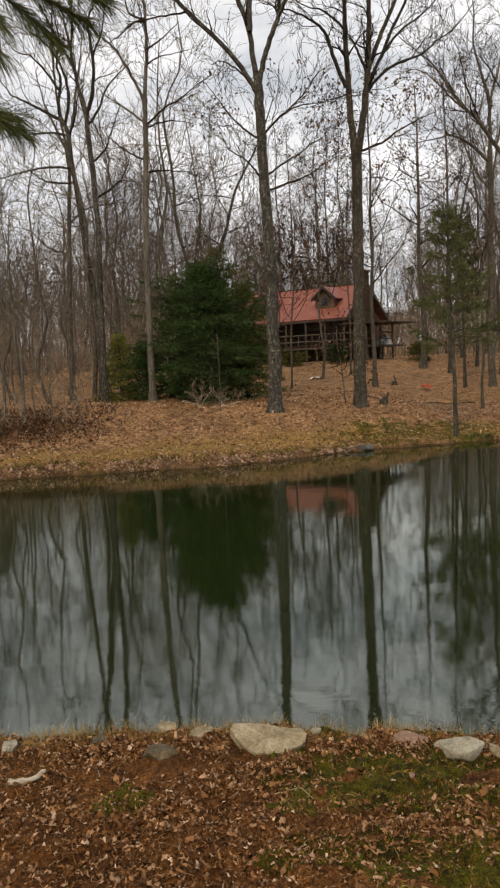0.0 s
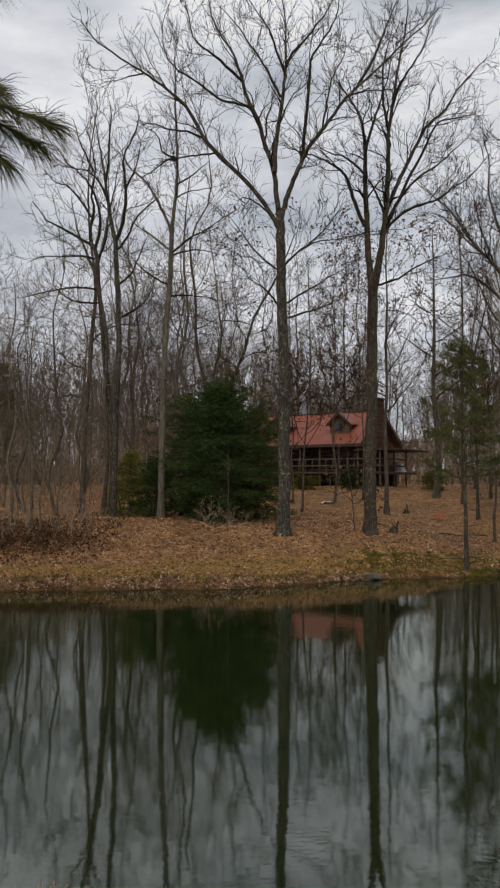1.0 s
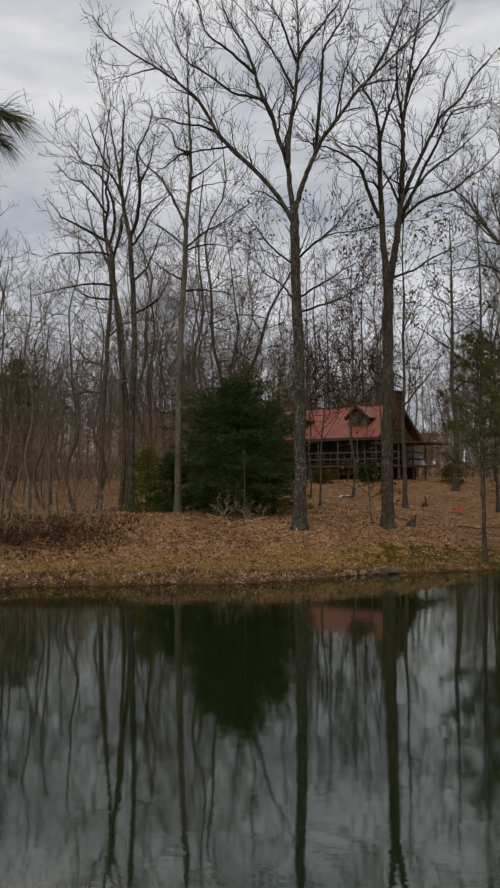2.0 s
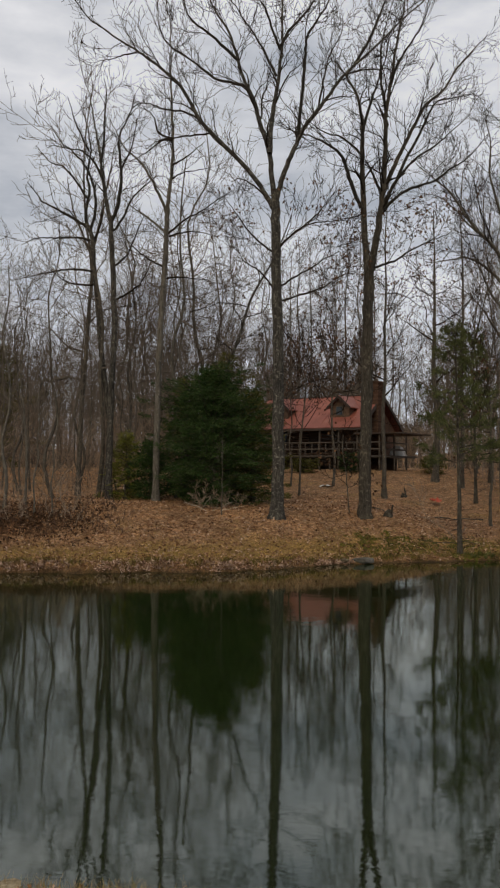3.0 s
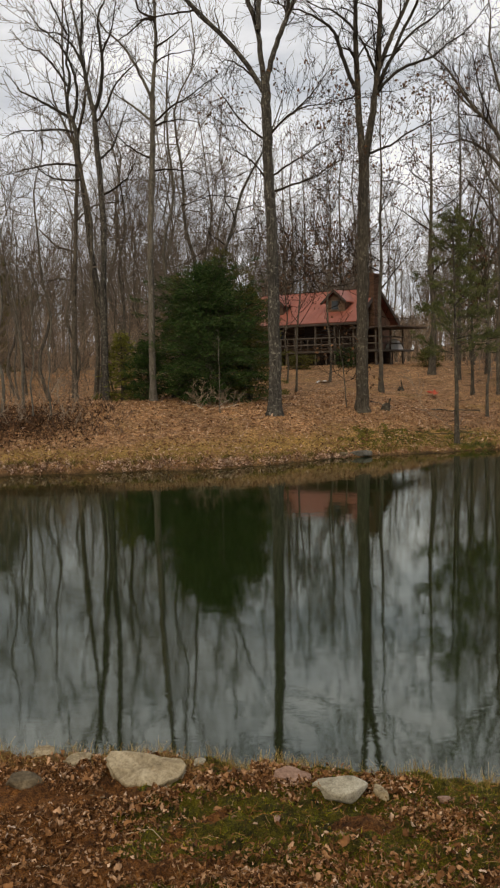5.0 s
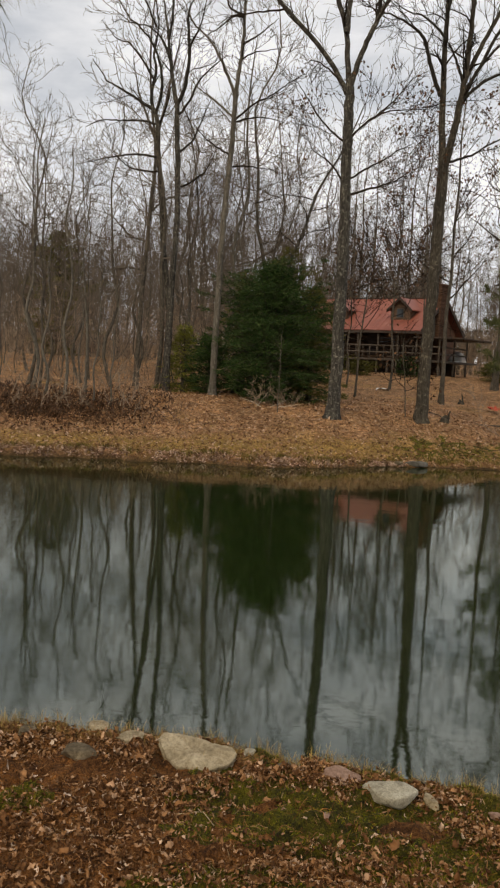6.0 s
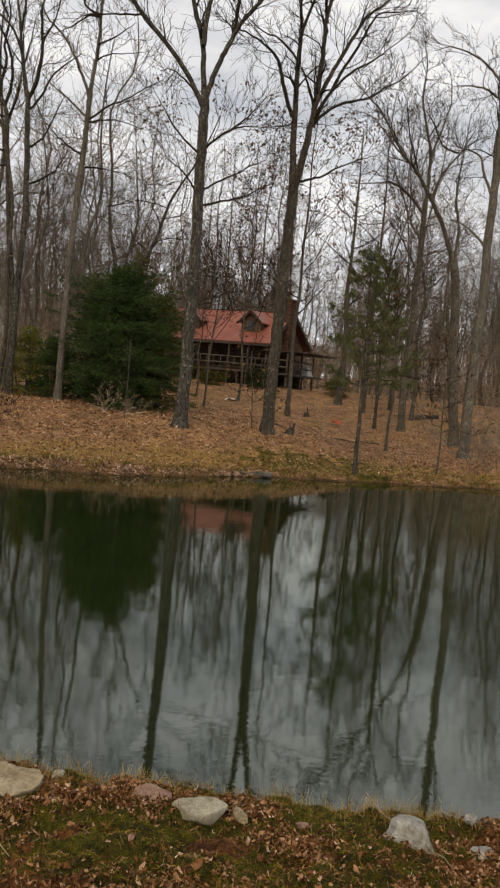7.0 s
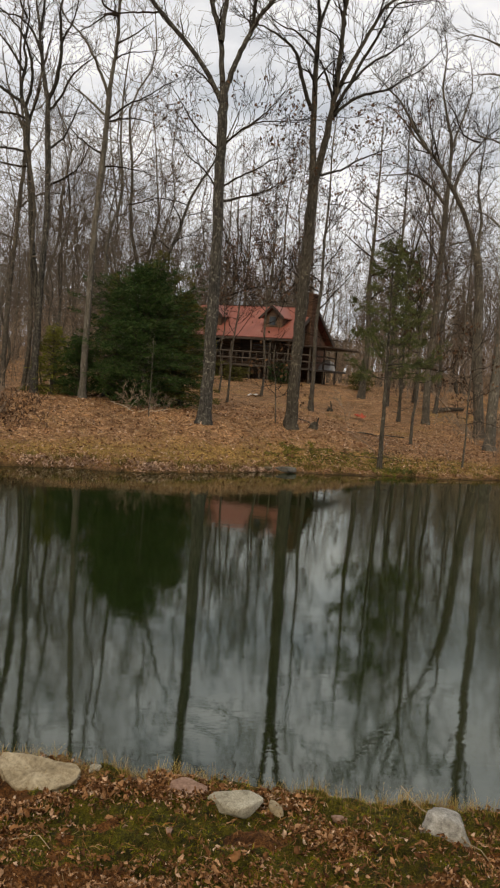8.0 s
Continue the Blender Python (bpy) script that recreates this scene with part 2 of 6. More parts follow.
def wood_material(name, dark, light, scale=9, bump=0.4):
    m, n, l, s = material(name)
    co = n.new("ShaderNodeTexCoord")
    mp = n.new("ShaderNodeMapping")
    mp.inputs["Scale"].default_value = (0.12, 1, 1)
    l.new(co.outputs["Object"], mp.inputs["Vector"])
    t = noise_node(n, l, scale, 6, 0.65, mp.outputs["Vector"])
    big = noise_node(n, l, 0.9, 4, 0.6, co.outputs["Object"])
    c = ramp_node(n, l, t.outputs["Fac"], [(0.3, dark), (0.7, light)])
    sh = ramp_node(n, l, big.outputs["Fac"], [(0.3, (0.7, 0.7, 0.7)), (0.7, (1.15, 1.15, 1.15))])
    oi = n.new("ShaderNodeObjectInfo")
    rr = ramp_node(n, l, oi.outputs["Random"], [(0.0, (0.75, 0.75, 0.75)), (1.0, (1.2, 1.18, 1.15))])
    x = mix_node(n, l, 1.0, c.outputs["Color"], sh.outputs["Color"], "MULTIPLY")
    y = mix_node(n, l, 1.0, x.outputs["Result"], rr.outputs["Color"], "MULTIPLY")
    l.new(y.outputs["Result"], s.inputs["Base Color"])
    s.inputs["Roughness"].default_value = 0.85
    bump_node(n, l, t.outputs["Fac"], s, bump, 0.01)
    return m


def roof_material():
    m, n, l, s = material("red_metal_roofing")
    co = n.new("ShaderNodeTexCoord")
    t = noise_node(n, l, 1.1, 6, 0.65, co.outputs["Object"])
    f = noise_node(n, l, 14, 5, 0.6, co.outputs["Object"])
    c = ramp_node(n, l, t.outputs["Fac"], [(0.3, (0.22, 0.068, 0.047)), (0.55, (0.29, 0.092, 0.064)), (0.75, (0.34, 0.14, 0.105))])
    rust = ramp_node(n, l, f.outputs["Fac"], [(0.55, (1, 1, 1)), (0.75, (0.62, 0.5, 0.42))])
    x = mix_node(n, l, 1.0, c.outputs["Color"], rust.outputs["Color"], "MULTIPLY")
    l.new(x.outputs["Result"], s.inputs["Base Color"])
    s.inputs["Roughness"].default_value = 0.5
    s.inputs["Metallic"].default_value = 0.1
    return m


def stone_material(name, dark, mid, light, scale=7):
    m, n, l, s = material(name)
    co = n.new("ShaderNodeTexCoord")
    t = noise_node(n, l, scale, 8, 0.68, co.outputs["Object"])
    f = noise_node(n, l, scale * 9, 6, 0.7, co.outputs["Object"])
    c = ramp_node(n, l, t.outputs["Fac"], [(0.3, dark), (0.5, mid), (0.72, light)])
    sp = ramp_node(n, l, f.outputs["Fac"], [(0.3, (0.6, 0.58, 0.55)), (0.6, (1.1, 1.1, 1.08))])
    x = mix_node(n, l, 1.0, c.outputs["Color"], sp.outputs["Color"], "MULTIPLY")
    l.new(x.outputs["Result"], s.inputs["Base Color"])
    s.inputs["Roughness"].default_value = 0.9
    s.inputs["Specular IOR Level"].default_value = 0.08
    bump_node(n, l, f.outputs["Fac"], s, 0.7, 0.012)
    return m


def plain_material(name, a, b, rough=0.7, scale=6):
    return varied_material(name, [(0.3, a), (0.7, b)], scale, rough)


GROUND, WATER, ROOF = ground_material(), water_material(), roof_material()
LOGWOOD = wood_material("dark_log_wood", (0.05, 0.03, 0.02), (0.14, 0.085, 0.055))
GABLEWOOD = wood_material("brown_stained_boards", (0.085, 0.042, 0.026), (0.18, 0.092, 0.058))
PORCHWOOD = wood_material("weathered_porch_wood", (0.06, 0.047, 0.037), (0.13, 0.105, 0.085))
DARKWOOD = wood_material("dark_fascia_wood", (0.03, 0.022, 0.018), (0.08, 0.055, 0.045))
STONE_SAND = stone_material("sandstone", (0.14, 0.108, 0.07), (0.3, 0.247, 0.168), (0.45, 0.39, 0.287), 7)
STONE_WHITE = stone_material("pale_limestone", (0.17, 0.15, 0.115), (0.34, 0.315, 0.25), (0.48, 0.455, 0.38), 12)
STONE_GREY = stone_material("grey_granite", (0.12, 0.115, 0.108), (0.32, 0.31, 0.29), (0.56, 0.55, 0.525), 30)
STONE_WET = stone_material("damp_shore_stone", (0.05, 0.047, 0.042), (0.11, 0.105, 0.096), (0.18, 0.172, 0.16), 6)
STONE_DARK = stone_material("dark_fieldstone", (0.045, 0.034, 0.022), (0.12, 0.095, 0.065), (0.26, 0.21, 0.145), 9)
STONE_PINK = stone_material("pinkish_rock", (0.17, 0.1, 0.075), (0.28, 0.18, 0.14), (0.4, 0.3, 0.25), 9)
CHIMNEY = stone_material("chimney_stone", (0.045, 0.028, 0.021), (0.09, 0.052, 0.037), (0.15, 0.095, 0.072), 4)
WHITE = plain_material("white_plastic", (0.6, 0.6, 0.58), (0.75, 0.75, 0.73), 0.5)
ORANGE = plain_material("orange_red_tarp", (0.4, 0.07, 0.045), (0.48, 0.11, 0.07), 0.8)
BLEACHED = wood_material("bleached_dead_wood", (0.3, 0.26, 0.2), (0.55, 0.5, 0.42), 30)
STEMWOOD = wood_material("dry_stem", (0.2, 0.15, 0.09), (0.4, 0.32, 0.2), 30)


def glass_material():
    m, n, l, s = material("dark_window_glass")
    s.inputs["Base Color"].default_value = (0.02, 0.025, 0.03, 1)
    s.inputs["Roughness"].default_value = 0.05
    return m


GLASS = glass_material()


# ---- mesh helpers ----
class Geo:
    """Collects vertices and faces."""

    def __init__(self):
        self.v, self.f, self.count, self.thin = [], [], 0, {}

    def add(self, verts, faces):
        verts = np.asarray(verts, float)
        self.v.append(verts)
        self.f.extend([tuple(i + self.count for i in f) for f in faces])
        self.count += len(verts)

    def twig(self, pts, radii):
        """A thin three-sided tube, built together with all others of its length."""
        self.thin.setdefault(len(pts), []).append((pts, radii))

    def grow_twigs(self):
        for k, rows_ in self.thin.items():
            p = np.array([r[0] for r in rows_], float)
            rad = np.array([r[1] for r in rows_], float)
            tang = np.gradient(p, axis=1)
            ref = np.where((np.abs(tang.sum(1, keepdims=True)[..., :1]) < np.abs(tang.sum(1, keepdims=True)[..., 2:])), np.array([1.0, 0, 0]), np.array([0, 0, 1.0]))
            a = np.cross(tang, ref)
            a /= np.linalg.norm(a, axis=2, keepdims=True) + 1e-9
            b = np.cross(tang, a)
            b /= np.linalg.norm(b, axis=2, keepdims=True) + 1e-9
            ang = np.arange(3) * 2 * math.pi / 3
            ring = np.cos(ang)[None, None, :, None] * a[:, :, None] + np.sin(ang)[None, None, :, None] * b[:, :, None]
            v = (p[:, :, None] + ring * rad[:, :, None, None]).reshape(len(rows_), k * 3, 3)
            one = np.array([(i * 3 + j, i * 3 + (j + 1) % 3, i * 3 + 3 + (j + 1) % 3, i * 3 + 3 + j) for i in range(k - 1) for j in range(3)])
            self.v.append(v.reshape(-1, 3))
            self.f.extend((one[None] + self.count + k * 3 * np.arange(len(rows_))[:, None, None]).reshape(-1, 4).tolist())
            self.count += v.shape[0] * v.shape[1]
        self.thin = {}

    def tube(self, pts, radii, sides=5, cap=False):
        pts = np.asarray(pts, float)
        k = len(pts)
        if sides == 3 and not cap:
            return self.twig(pts, radii)
        tang = np.gradient(pts, axis=0)
        tang /= np.linalg.norm(tang, axis=1, keepdims=True) + 1e-9
        ref = np.array([1.0, 0, 0]) if abs(tang.mean(0)[0]) < 0.8 else np.array([0, 1.0, 0])
        a = np.cross(tang, ref)
        a /= np.linalg.norm(a, axis=1, keepdims=True) + 1e-9
        b = np.cross(tang, a)
        ang = np.arange(sides) * 2 * math.pi / sides
        ring = (np.cos(ang)[None, :, None] * a[:, None] + np.sin(ang)[None, :, None] * b[:, None]) * np.asarray(radii, float)[:, None, None]
        verts = (pts[:, None] + ring).reshape(-1, 3)
        faces = []
        for i in range(k - 1):
            for j in range(sides):
                q = (j + 1) % sides
                faces.append((i * sides + j, i * sides + q, (i + 1) * sides + q, (i + 1) * sides + j))
        if cap:
            faces.append(tuple(range(sides))[::-1])
            faces.append(tuple((k - 1) * sides + j for j in range(sides)))
        self.add(verts, faces)

    def box(self, x0, y0, z0, x1, y1, z1):
        v = [(x, y, z) for z in (z0, z1) for y in (y0, y1) for x in (x0, x1)]
        self.add(v, [(0, 2, 3, 1), (4, 5, 7, 6), (0, 1, 5, 4), (2, 6, 7, 3), (0, 4, 6, 2), (1, 3, 7, 5)])

    def mesh(self, name, mat, smooth=True):
        self.grow_twigs()
        me = bpy.data.meshes.new(name)
        v = np.concatenate(self.v) if self.v else np.zeros((0, 3))
        me.from_pydata(v.tolist(), [], self.f)
        me.materials.append(mat)
        if smooth:
            me.polygons.foreach_set("use_smooth", [True] * len(me.polygons))
        me.update()
        return me


def part(name, geo, mat, parent=None, label="", smooth=True, m=None):
    """One mesh object, under a thing or a part."""
    ob = new(name, geo.mesh(name, mat, smooth) if isinstance(geo, Geo) else geo)
    if parent is not None:
        ob.parent = parent
    if m is not None:
        ob.matrix_basis = m
    return tagged(ob, label=label)


def thing(name, at, label, category, group="", rz=0.0):
    e = new(name)
    e.matrix_basis = pose(*at, 0, 0, rz)
    return tagged(e, label=label, category=category, group=group)


def bevel_box(name, mat, size, at, parent, rz=0.0, label="", bevel=0.012):
    bm = bmesh.new()
    bmesh.ops.create_cube(bm, size=1.0)
    bmesh.ops.scale(bm, vec=size, verts=bm.verts)
    bmesh.ops.bevel(bm, geom=bm.edges[:], offset=bevel, segments=1, affect="EDGES")
    me = bpy.data.meshes.new(name)
    bm.to_mesh(me)
    bm.free()
    me.materials.append(mat)
    return part(name, me, mat, parent, label, m=pose(*at, 0, 0, rz))


# ---- the lie of the land ----
def far_shore(x):
    return 0.13 * np.sin(np.asarray(x) * 1.7) + 0.09 * np.sin(np.asarray(x) * 4.3 + 1) + 0.05 * np.sin(np.asarray(x) * 9.1) + np.interp(x, [-60, -25, -9, -5.4, -1.6, 1, 2.5, 4, 6.3, 9, 13.3, 30, 60], [18, 22, 23.7, 24.4, 24.7, 25.5, 26.8, 27.3, 28, 28.5, 29.5, 30.5, 26])


def near_edge(x):
    return np.interp(x, [-60, -8, -1.4, 0, 0.6, 1.1, 1.7, 2.4, 8, 60], [6.5, 4.6, 4.22, 4.2, 4.05, 3.95, 3.86, 3.8, 3.6, 5.5])


def bank_height(x):
    return np.interp(x, [-30, -9, -6, -3.2, -1.6, 1, 5, 7.6, 10, 13, 30], [1.5, 1.55, 1.65, 1.58, 1.42, 1.45, 1.34, 0.8, 0.5, 0.4, 0.8])


def land(x, y):
    x, y = np.asarray(x, float), np.asarray(y, float)
    s = y - far_shore(x)
    k = np.clip(s / np.interp(x, [-9, -3, 1, 5, 8], [9.0, 8.2, 5.4, 5.4, 4.6]), 0, 1)
    foot = np.interp(x, [-1, 3], [0.27, 0.1])
    lip = foot * np.clip(s / 0.16, 0, 1) ** 0.7
    f = np.clip((y - 34) / 17, 0, 1)
    f = f * f * (3 - 2 * f)
    bank = bank_height(x) * (1 - f) + 1.3 * f
    far = lip + (bank - foot + 0.05) * (0.25 * k + 0.75 * k * k * (3 - 2 * k)) + np.interp(y, [30, 46, 54, 75, 120, 230, 2500], [0, 0.55, 1.65, 1.7, 2.0, 3.5, 6.0])
    far = np.where(s < 0, np.maximum(-1.2, 0.35 * s), far)
    e = near_edge(x) - y
    near = np.where(e > 0, 1.2 + 0.1 * np.minimum(e, 6), np.maximum(-1.2, 1.2 + 1.05 * e - 0.25 * e * e))
    side = np.abs(x)
    rim = np.clip((side - 42) / 18, 0, 1) * 3.0
    z = np.where(y < 14, near, far)
    return z + rim


def uneven(x, y, amp):
    return amp * (noise.noise((x * 0.45, y * 0.45, 3.1)) + 0.5 * noise.noise((x * 1.6, y * 1.6, 7.7)) + 0.3 * noise.noise((x * 5.1, y * 5.1, 1.3)) + 0.16 * noise.noise((x * 15, y * 15, 2.3)))


def mossy(x, y):
    """Above 0 where moss cushions cover the near bank."""
    return (0.75 * noise.noise((x * 2.4, y * 3.0, 9.0)) + 0.4 * noise.noise((x * 6.0, y * 7.0, 2.0)) + float(np.interp(x, (-2.2, -0.4, 0.1, 0.5, 1.7, 2.3, 3.4), (-0.8, -0.5, -0.08, 0.2, 0.22, -0.05, -0.2)))
            + float(np.interp(y, (2.2, 2.9, 3.3, 3.9), (-0.22, -0.12, 0.08, 0.08))) + 0.6 * math.exp(-((x - 2.15) / 0.45) ** 2 - ((y - 3.74) / 0.12) ** 2))


def near_relief(x, y):
    """Clods, hollows and moss cushions of the near bank."""
    k = min(1.0, max(0.0, mossy(x, y) / 0.12))
    return 0.05 * math.exp(-((x - 2.15) / 0.4) ** 2 - ((y - 3.74) / 0.1) ** 2) - 0.05 * math.exp(-((x - 0.03) / 0.2) ** 2 - ((y - 3.85) / 0.08) ** 2) + 0.03 * noise.noise((x * 6.5, y * 6.5, 5.5)) + 0.026 * noise.noise((x * 14, y * 14, 8.5)) + 0.012 * noise.noise((x * 34, y * 34, 0.5)) + k * (0.006 + 0.055 * abs(noise.noise((x * 8, y * 8, 6.1))))


def ground_z(x, y):
    if -3 < x < 4 and 1.8 < y < 4.7:
        return float(land(x, y)) + uneven(x, y, 0.045) + near_relief(x, y)
    z = float(land(x, y))
    near = y < 14
    amp = 0.045 if near else 0.02 + 0.08 * min(1.0, max(0.0, float(y - far_shore(x)) / 2.5))
    return z + uneven(x, y, amp) * (1 if z > -0.1 else 0.3)


def axis(stops):
    out = []
    for a, b, step in stops:
        out.extend(np.arange(a, b - 1e-6, step).tolist())
    out.append(stops[-1][1])
    return out


def make_ground():
    xs = axis([(-2500, -400, 700), (-400, -80, 40), (-80, -24, 4), (-24, -10, 0.7), (-10, -3, 0.35), (-3, 4, 0.024), (4, 16, 0.35), (16, 30, 0.8), (30, 80, 4), (80, 400, 40), (400, 2500, 700)])
    ys = axis([(-2500, -300, 700), (-300, -30, 30), (-30, 1.8, 1.6), (1.8, 4.6, 0.022), (4.6, 5.4, 0.1), (5.4, 22, 0.8), (22, 34, 0.16), (34, 64, 0.7), (64, 120, 4), (120, 400, 30), (400, 2500, 700)])
    verts = [(x, y, ground_z(x, y)) for y in ys for x in xs]
    w = len(xs)
    faces = [(j * w + i, j * w + i + 1, (j + 1) * w + i + 1, (j + 1) * w + i) for j in range(len(ys) - 1) for i in range(w - 1)]
    g = Geo()
    g.add(verts, faces)
    me = g.mesh("ground", GROUND)
    col = me.color_attributes.new("cover", "FLOAT_COLOR", "POINT")
    v = np.array(verts)
    s = v[:, 1] - far_shore(v[:, 0])
    far = v[:, 1] > 14
    straw = np.where(far, np.interp(s, [-1, 0.25, 0.6, 1.5, 2.4, 3.4, 9, 14], [0.1, 0.25, 0.62, 0.56, 0.36, 0.14, 0.2, 0.22]), np.interp(near_edge(v[:, 0]) - v[:, 1], [-0.5, 0.0, 0.25], [0.5, 0.42, 0.1]))
    moss = np.where(far, np.interp(v[:, 0], [2, 4, 8, 14], [0.28, 0.6, 0.62, 0.5]) * np.interp(s, [0, 0.6, 2.5, 4], [0.4, 1, 0.8, 0.3]),
                    np.array([min(0.75, max(0.2, 0.5 + 1.6 * mossy(x, y))) if -3 < x < 4 and 1.8 < y < 4.7 else 0.3 for x, y, _ in verts]))
    # on the far bank it climbs the lip, painting the undercut's shade too
    mud_shade = np.where(far, np.clip(1.4 - v[:, 2] / np.interp(v[:, 0], [-1, 3], [0.2, 0.08]), 0, 1) * 0.9, np.clip(1 - v[:, 2] / 0.05, 0, 1))
    rgba = np.stack([straw, moss, mud_shade, np.where(far, 0.0, 1.0)], 1).astype(np.float32)
    col.data.foreach_set("color", rgba.ravel())
    ob = new("ground", me)
    return tagged(ob, "brown leaf-strewn ground with dry grass and moss sloping to the pond", "ground", kind="structure")


make_ground()

wg = Geo()
wx, wy = np.linspace(-60, 60, 25), np.linspace(3.5, 33.5, 13)
wg.add([(x, y, 0.0) for y in wy for x in wx], [(j * 25 + i, j * 25 + i + 1, (j + 1) * 25 + i + 1, (j + 1) * 25 + i) for j in range(12) for i in range(24)])
tagged(part("water", wg, WATER), "still dark green pond water mirroring bare trees and sky", "water", kind="structure")


# ---- trees ----
def unit(v):
    return v / (np.linalg.norm(v) + 1e-9)


def side_way(d, angle, rng):
    """A direction that leaves d by the angle, towards a random side."""
    ref = np.array([rng.normal(), rng.normal(), rng.normal()])
    p = unit(ref - d * (ref @ d))
    return unit(d * math.cos(angle) + p * math.sin(angle))


def wander(p, d, length, segs, rng, bend=0.16, up=0.05):
    pts = [np.array(p, float)]
    d = np.array(d, float)
    for _ in range(segs):
        d = unit(d + rng.normal(0, bend, 3) + np.array([0, 0, up]))
        pts.append(pts[-1] + d * length / segs)
    return np.array(pts)


def at_part(pts, u):
    k = u * (len(pts) - 1)
    i = min(int(k), len(pts) - 2)
    return pts[i] + (pts[i + 1] - pts[i]) * (k - i), unit(pts[i + 1] - pts[i])


def branch_out(geo, pts, r0, level, rng, o, tips=None):
    """Side branches along a limb, each thinner and shorter than its parent, down to the twigs."""
    length = np.linalg.norm(np.diff(pts, axis=0), axis=1).sum()
    bare = o.get("bare", 0.15) if level == 0 else 0.12
    n = max(1, int(length * (1 - bare) * o["per_metre"][level] + rng.random()))
    last = level + 1 == len(o["per_metre"])
    segs = 3 if last else (6, 5, 4)[min(level, 2)]
    turn = rng.uniform(0, 6.28)
    for i in range(n):
        u = bare + (1 - bare) * (i + rng.uniform(0, 1)) / n
        p, d = at_part(pts, min(u, 1.0))
        turn += 2.4 + rng.normal(0, 0.6)
        a = unit(np.cross(d, (0.31, 0.9, 0.25)))
        side = a * math.cos(turn) + np.cross(d, a) * math.sin(turn)
        open_ = radians(rng.uniform(24, 62) * (1.0 - 0.35 * u))
        w = unit(d * math.cos(open_) + side * math.sin(open_) + np.array([0, 0, o.get("rise", 0.25) * rng.uniform(-0.2, 0.9)]))
        ln = o["reach"][level] * rng.uniform(0.5, 1.25) * (1.15 - 0.55 * u)
        ln = min(ln, 0.75 * length + 0.15)
        r = max(o["thinnest"], r0 * (1 - 0.7 * u) * rng.uniform(0.38, 0.6))
        q = wander(p, w, ln, segs, rng, 0.2 if last else 0.24, 0.07)
        geo.tube(q, np.linspace(r, max(o["thinnest"] * 0.55, r * 0.3), segs + 1), 4 if r > 0.03 else 3)
        if not last:
            branch_out(geo, q, r, level + 1, rng, o, tips)
        elif tips is not None:
            tips.append(q[-1])


HERO = dict(per_metre=(2.3, 3.3, 4.2), reach=(2.1, 1.15, 0.62), thinnest=0.0088, rise=0.3)
SLIM = dict(per_metre=(1.75, 2.5, 3.2), reach=(1.6, 0.95, 0.58), thinnest=0.0085, rise=0.3)
MIDDLE = dict(per_metre=(1.5, 2.4, 3.0), reach=(1.5, 0.9, 0.5), thinnest=0.0088, rise=0.3)


def smooth_line(ctrl, n):
    """A smooth line through a few bends."""
    c = np.array(ctrl, float)
    k = len(c)
    t = np.linspace(0, k - 1, n)
    out = []
    for u in t:
        i = min(int(u), k - 2)
        f = u - i
        p0, p1, p2, p3 = c[max(i - 1, 0)], c[i], c[i + 1], c[min(i + 2, k - 1)]
        out.append(0.5 * (2 * p1 + (p2 - p0) * f + (2 * p0 - 5 * p1 + 4 * p2 - p3) * f * f + (3 * p1 - p0 - 3 * p2 + p3) * f ** 3))
    return np.array(out)


def flared_trunk(geo, ctrl, r0, r1, rng, sides=14, n=26, flare=0.38):
    pts = smooth_line(ctrl, n)
    pts[1:-1] += rng.normal(0, r0 * 0.06, (n - 2, 3))
    u = np.linspace(0, 1, n)
    h = np.linalg.norm(pts - pts[0], axis=1)
    rad = r0 + (r1 - r0) * u
    rad = rad * (1 + flare * np.exp(-h / 0.35)) * (1 + rng.normal(0, 0.02, n))
    geo.tube(pts, rad, sides)
    v = geo.v[-1].reshape(n, sides, 3)
    ph = rng.uniform(0, 6)
    lobes = 1 + 0.22 * np.exp(-h / 0.3)[:, None] * np.sin(np.arange(sides) * 2 * math.pi / sides * 4 + ph)[None] + rng.normal(0, 0.015, (n, sides))
    geo.v[-1] = (pts[:, None] + (v - pts[:, None]) * lobes[:, :, None]).reshape(-1, 3)
    return pts, rad


def leaf_bits(geo, places, size, rng):
    """Small curled leaves hanging near the given places."""
    for p in places:
        a = unit(rng.normal(size=3) + np.array([0, 0, -0.7]))
        b = unit(np.cross(a, rng.normal(size=3)))
        c = np.cross(a, b)
        s = size * rng.uniform(0.6, 1.3)
        geo.add([p, p + a * s * 0.5 + b * s * 0.3 + c * s * 0.12, p + a * s, p + a * s * 0.5 - b * s * 0.3 + c * s * 0.12], [(0, 1, 2), (0, 2, 3)])


